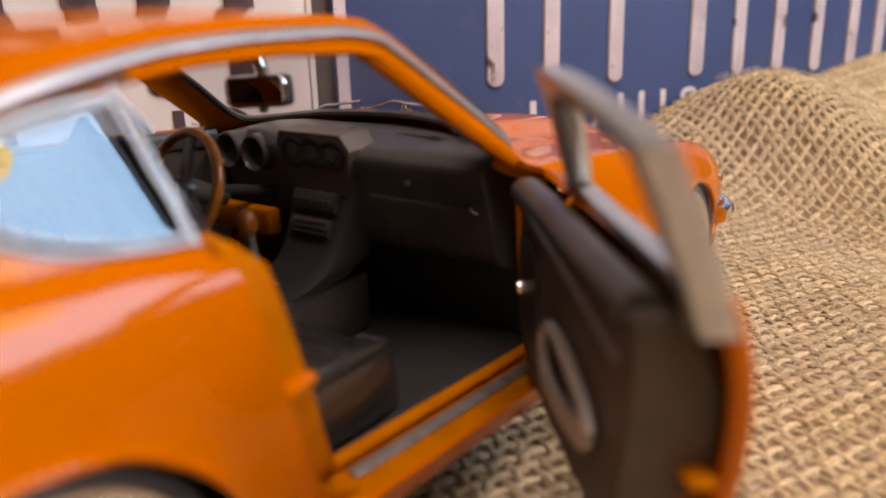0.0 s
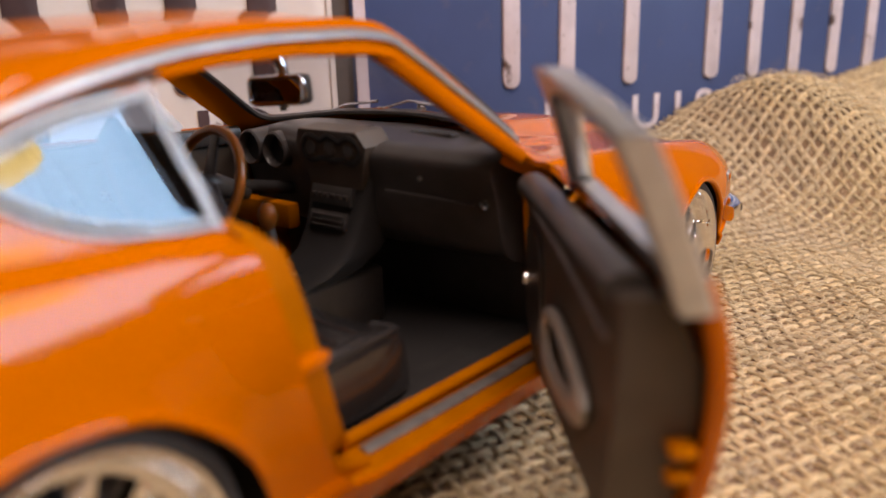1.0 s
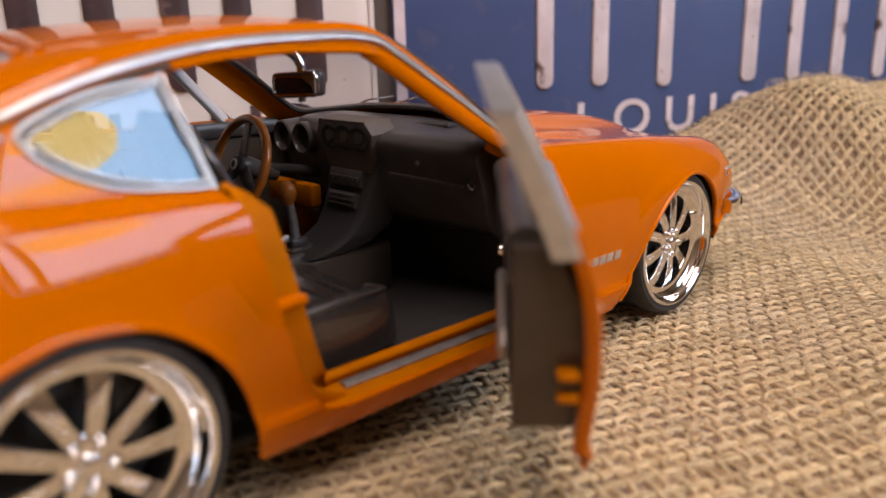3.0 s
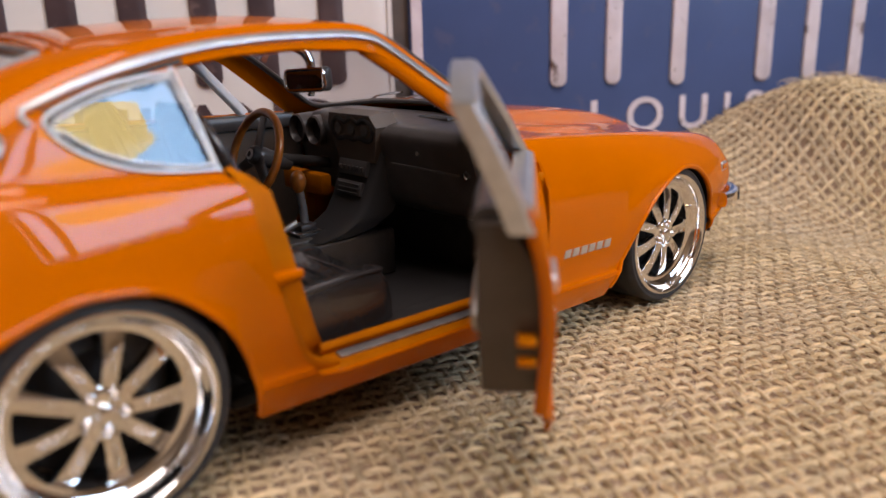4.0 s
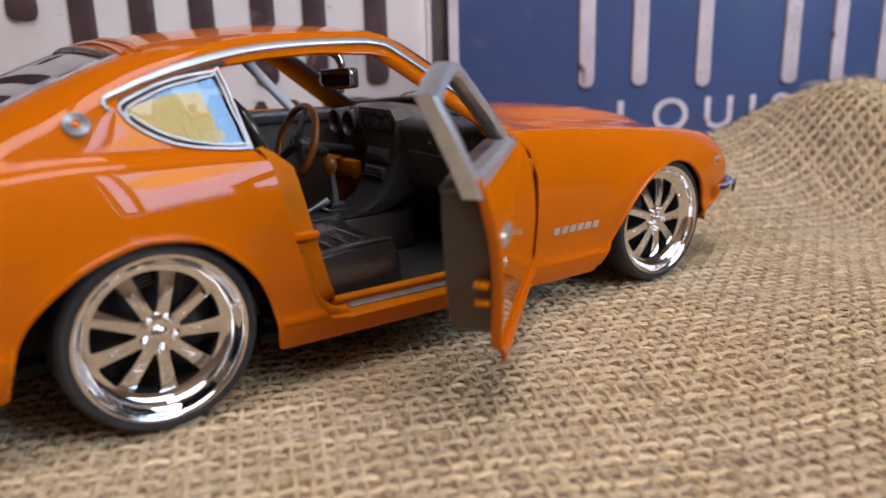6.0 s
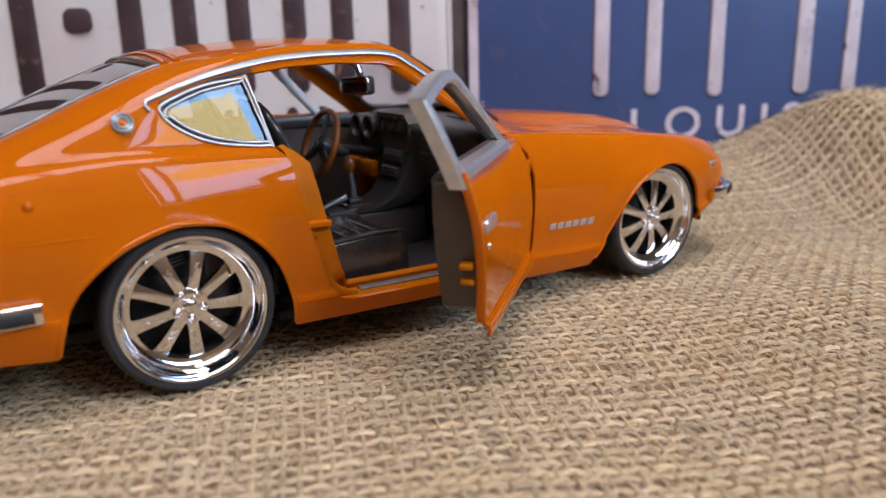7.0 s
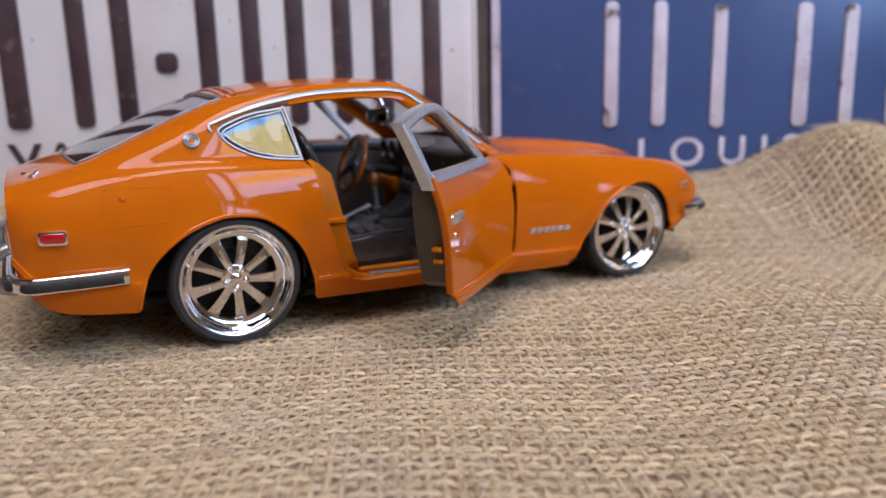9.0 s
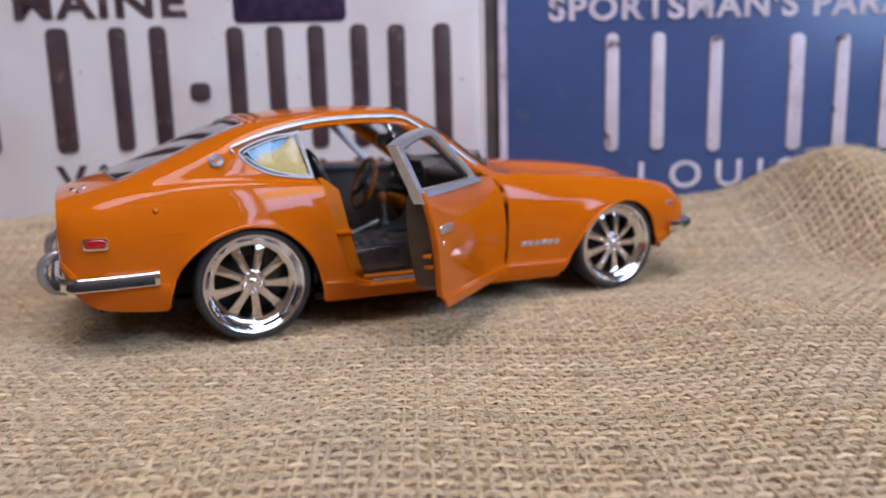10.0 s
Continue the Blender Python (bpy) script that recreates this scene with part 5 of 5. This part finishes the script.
part("mirror_glass", mesh_from("mirror_glass", *slab(rounded(-5.0, 5.0, -1.75, 1.75, 1.0, 4), -0.2, 0.2, 0)), MIRROR, mirror, "silvered mirror face", pose(-1.05 * MM, 0, 0, 0, 0, 90))
part("stalk", mesh_from("stalk", *sweep(spline([(0.6, -0.2, 1.6), (0.7, -0.2, 3.4), (0.2, 0.5, 5.3), (-1.6, 2.0, 6.8), (-3.4, 3.0, 7.8), (-3.8, 3.2, 10.2)], 4), 1.0, 1.0, up=(0, 1, 0), n=12)), CHROME, mirror)
part("tab", mesh_from("tab", *box(-0.3, 0.9, -0.7, 0.6, -3.3, -2.2, 0.3)), CHROME, mirror)

# wipers
for y0, y1 in ((8, -12), (24, 6)):
    x0, x1 = 29.6 - 0.006 * y0 * y0, 26.4 - 0.012 * y1 * y1
    arm = part("wiper", mesh_from("wiper", *sweep([(x0, y0, top_z(x0, y0) + 1.0), ((x0 + x1) / 2 - 0.4, (y0 + y1) / 2, top_z((x0 + x1) / 2, (y0 + y1) / 2) + 1.6), (x1, y1, top_z(x1, y1) + 1.0)], 0.35, 0.3, n=8)), CHROME, car, "chrome wiper")
    part("pivot", mesh_from("pivot", *lathe([(0.1, 1.6), (0.9, 1.4), (1.1, -0.5)], 14, "z", (x0, y0, top_z(x0, y0)))), CHROME, arm)
wiper = part("wiper_arm", mesh_from("wiper_arm", *sweep(spline([(25.0, -17.0, 44.6), (23.6, -18.8, 46.6), (21.8, -21.2, 49.2), (20.4, -23.2, 50.4), (17.5, -26.0, 50.2)], 4), 0.75, 0.6, up=(0, 1, 0.2), n=10)), CHROME, car, "chrome wiper arm")
part("pivot", mesh_from("pivot", *lathe([(0.1, 1.8), (0.9, 1.6), (1.3, 0.8), (1.5, -0.8)], 16, "z", (25.2, -16.8, 44.0))), BLACK, wiper)
part("wiper_pivot", mesh_from("wiper_pivot", *lathe([(0.1, 2.6), (0.8, 2.4), (1.0, 0.8), (0.7, -0.5)], 14, "z", (30.6, -1.5, top_z(30.6, -1.5)))), CHROME, car)

# rear details
for x0 in (-55.6, -58.0):
    ridge = [(x0 - 0.0012 * y * y, y, top_z(x0 - 0.0012 * y * y, y) + 0.15) for y in np.linspace(-27, 27, 25)]
    part("roof_ridge", mesh_from("roof_ridge", *sweep(ridge, 0.7, 0.45, n=8)), PAINT, car)
tail = [(-111.6, s * y * 0.985, 0.985 * z + 0.5) for s, h in ((-1, section(-112.0)), (1, section(-112.0)[-2::-1])) for y, z in h]
part("tail_panel", mesh_from("tail_panel", tail + [(-110.8, y, z) for x, y, z in tail], [tuple(range(len(tail))), tuple(range(2 * len(tail) - 1, len(tail) - 1, -1))] + [(i, (i + 1) % len(tail), len(tail) + (i + 1) % len(tail), len(tail) + i) for i in range(len(tail))]), BLACK, car, "dark tail panel")
nose = [(105.6, s * y, z) for s, h in ((-1, section(106.0)), (1, section(106.0)[-2::-1])) for y, z in h]
part("nose_panel", mesh_from("nose_panel", nose, [tuple(range(len(nose)))]), BLACK, car)
out_n = Vector(((side_y(-72, 52.8) - side_y(-68, 52.8)) / 4, -1, (side_y(-70, 51) - side_y(-70, 54.6)) / 3.6)).normalized()
emblem = part("pillar_emblem", mesh_from("pillar_emblem", *lathe([(0.05, -0.3), (2.2, -0.3), (2.7, 0.2), (2.8, 1.0)], 32)), SATIN, car, "round chrome pillar emblem", Matrix.Translation(Vector((-70, -side_y(-70, 52.8) - 0.15, 52.8)) * MM) @ Vector((0, -1, 0)).rotation_difference(out_n).to_matrix().to_4x4() @ Matrix.Scale(0.74, 4))
for r in (2.3, 1.4):
    part("emblem_ring", mesh_from("emblem_ring", *lathe([(r - 0.42, -0.2), (r - 0.38, -0.55), (r, -0.72), (r + 0.38, -0.55), (r + 0.42, -0.2)], 32)), BRIGHT, emblem)
part("emblem_field", mesh_from("emblem_field", *lathe([(1.15, -0.36), (2.08, -0.36)], 32)), VOID, emblem, "dark field between the rings")
fy = side_y(-87.5, 40.4)
part("emblem_centre", mesh_from("emblem_centre", *lathe([(0.05, -0.75), (0.6, -0.72), (0.9, -0.5), (1.15, -0.3)], 20)), PAINT, emblem)
flap = part("filler_flap", mesh_from("filler_flap", *sweep([(x, -(side_y(x, z) - 0.12), z) for x, z in spline(rounded(-92, -76.5, 34.3, 42.6, 1.5, 3), 2, True)], 0.2, 0.2, up=(0, 1, 0), n=6, closed=True)), PAINT, car)
part("flap_catch", mesh_from("flap_catch", *lathe([(0.05, -fy - 0.65), (0.5, -fy - 0.55), (0.85, -fy - 0.25), (1.0, -fy + 0.3)], 16, "y", (-87.5, 0, 40.4))), PAINT, flap)


def side_marker(x, z, w, h, lens, chrome, proud=0.9):
    y = side_y(x, z)
    lean = math.degrees(math.atan2(side_y(x + 3, z) - side_y(x - 3, z), 6))
    m = Matrix.Translation(Vector((x, -y, z)) * MM) @ Matrix.Rotation(radians(-lean), 4, "Z")
    ob = part("side_marker", mesh_from("side_marker", *slab(rounded(-w, w, -h, h, h * 0.55), -proud, 0.5, 0.25)), chrome, car, "side marker lamp", m)
    part("lens", mesh_from("lens", *slab(rounded(-w + 0.6, w - 0.6, -h + 0.55, h - 0.55, h * 0.4), -proud - 0.3, 0.0, 0.25)), lens, ob, "coloured lens")


side_marker(-102.9, 32.6, 3.3, 1.7, RED, CHROME)
side_marker(89.6, 29.6, 2.2, 1.2, PAINT, BRIGHT, 0.16)

bx = [(-88.0, -(side_y(-88, 22) + 1.3), 22.4), (-95, -(side_y(-95, 22) + 1.6), 22.2), (-102, -(side_y(-102, 22) + 2.0), 22), (-108.4, -40.8, 21.8), (-111, -38.4, 21.8), (-112.6, -34, 21.8), (-113.2, -26, 21.8), (-113.8, 0, 21.8)]
bx = spline(bx, 5)
bx = bx + [(x, -y, z) for x, y, z in bx[-2::-1]]
bumper = part("rear_bumper", mesh_from("rear_bumper", *sweep(bx, 2.0, 1.15, up=[(-0.0001 - max(0, -101 - x) * 0.25, y / 40, 0.0) for x, y, z in bx], n=14, square=3)), CHROME, car, "chrome rear bumper with a black rubber strip")
strip = [(x + (0 if abs(y) > 36 else -1.4), y + (-0.95 if y < -30 else 0.95 if y > 30 else 0), z - 0.2) for x, y, z in bx[1:-1]]
part("rubber_strip", mesh_from("rubber_strip", *sweep(strip, 1.2, 0.6, up=[(-0.0001 - max(0, -101 - x) * 0.25, y / 40, 0.0) for x, y, z in strip], n=10, square=3)), RUBBER, bumper)
for s in (-1, 1):
    part("overrider", mesh_from("overrider", *sweep(spline([(-111.5, s * 25, 18.2), (-115, s * 25, 18.8), (-117.2, s * 25, 22), (-116.6, s * 25, 26.2), (-113.4, s * 25, 28.4), (-111, s * 25, 28.4)], 4), 1.5, 2.0, up=(0, 1, 0), n=14)), BRIGHT, bumper)
    lamp_cluster = part("tail_lamp", mesh_from("tail_lamp", *box(-112.5, -111, min(s * 10, s * 33), max(s * 10, s * 33), 28, 37, 0.8)), CHROME, car, "chrome-edged tail lamp")
    part("lens", mesh_from("lens", *box(-112.8, -112, min(s * 11, s * 32), max(s * 11, s * 32), 29, 36, 0.5)), RED, lamp_cluster)
part("tail_badge", mesh_from("tail_badge", *merge(*[box(-106.6 + 0.5 * k, -105.4 + 0.5 * k, -27 + 2.2 * k, -25.4 + 2.2 * k, top_z(-106, -26 + 2.2 * k) - 0.4, top_z(-106, -26 + 2.2 * k) + 0.5, 0.15) for k in range(5)])), CHROME, car, "small chrome script badge as plain bars")
part("hatch_lock", mesh_from("hatch_lock", *lathe([(0.05, 0.6), (0.7, 0.5), (0.8, -0.4)], 14, "z", (-107.5, -18, top_z(-107.5, -18)))), CHROME, car)

# fender badge: skewed silver bars
for k in range(6):
    x0 = 24.8 + 2.5 * k
    poly = [(x0, 20.0 - 0.04 * k), (x0 + 1.9, 20.0 - 0.04 * k), (x0 + 2.4, 21.6 - 0.04 * k), (x0 + 0.5, 21.6 - 0.04 * k)]
    yy = side_y(x0 + 1, 20.4)
    part("badge_bar", mesh_from("badge_bar", *slab(poly, -yy - 0.25, -yy + 0.4, 0.1)), SILVER, car)

# front bumper end and valance
fx = [(88, -43.2, 21.3), (92.5, -43.0, 21.3), (97.5, -41, 21.5), (101.4, -37, 21.6), (105.4, -28, 21.6), (108, -12, 21.6), (108.6, 0, 21.6)]
fx = spline(fx, 4)
fx = fx + [(x, -y, z) for x, y, z in fx[-2::-1]]
front_bumper = part("front_bumper", mesh_from("front_bumper", *sweep(fx, 1.8, 1.3, up=[(max(0.001, (x - 96) / 14), y / 45, 0) for x, y, z in fx], n=12, square=3)), CHROME, car, "slim chrome front bumper with black ends")
fstrip = [(x + 0.9 * (x > 99), y - 1.0 * (1 if y < -30 else 0) + (1 if y > 30 else 0), z) for x, y, z in fx[6:-6]]
part("rubber_strip", mesh_from("rubber_strip", *sweep(fstrip, 1.1, 0.6, up=[(max(0.001, (x - 96) / 14), y / 45, 0) for x, y, z in fstrip], n=10, square=3)), RUBBER, front_bumper)
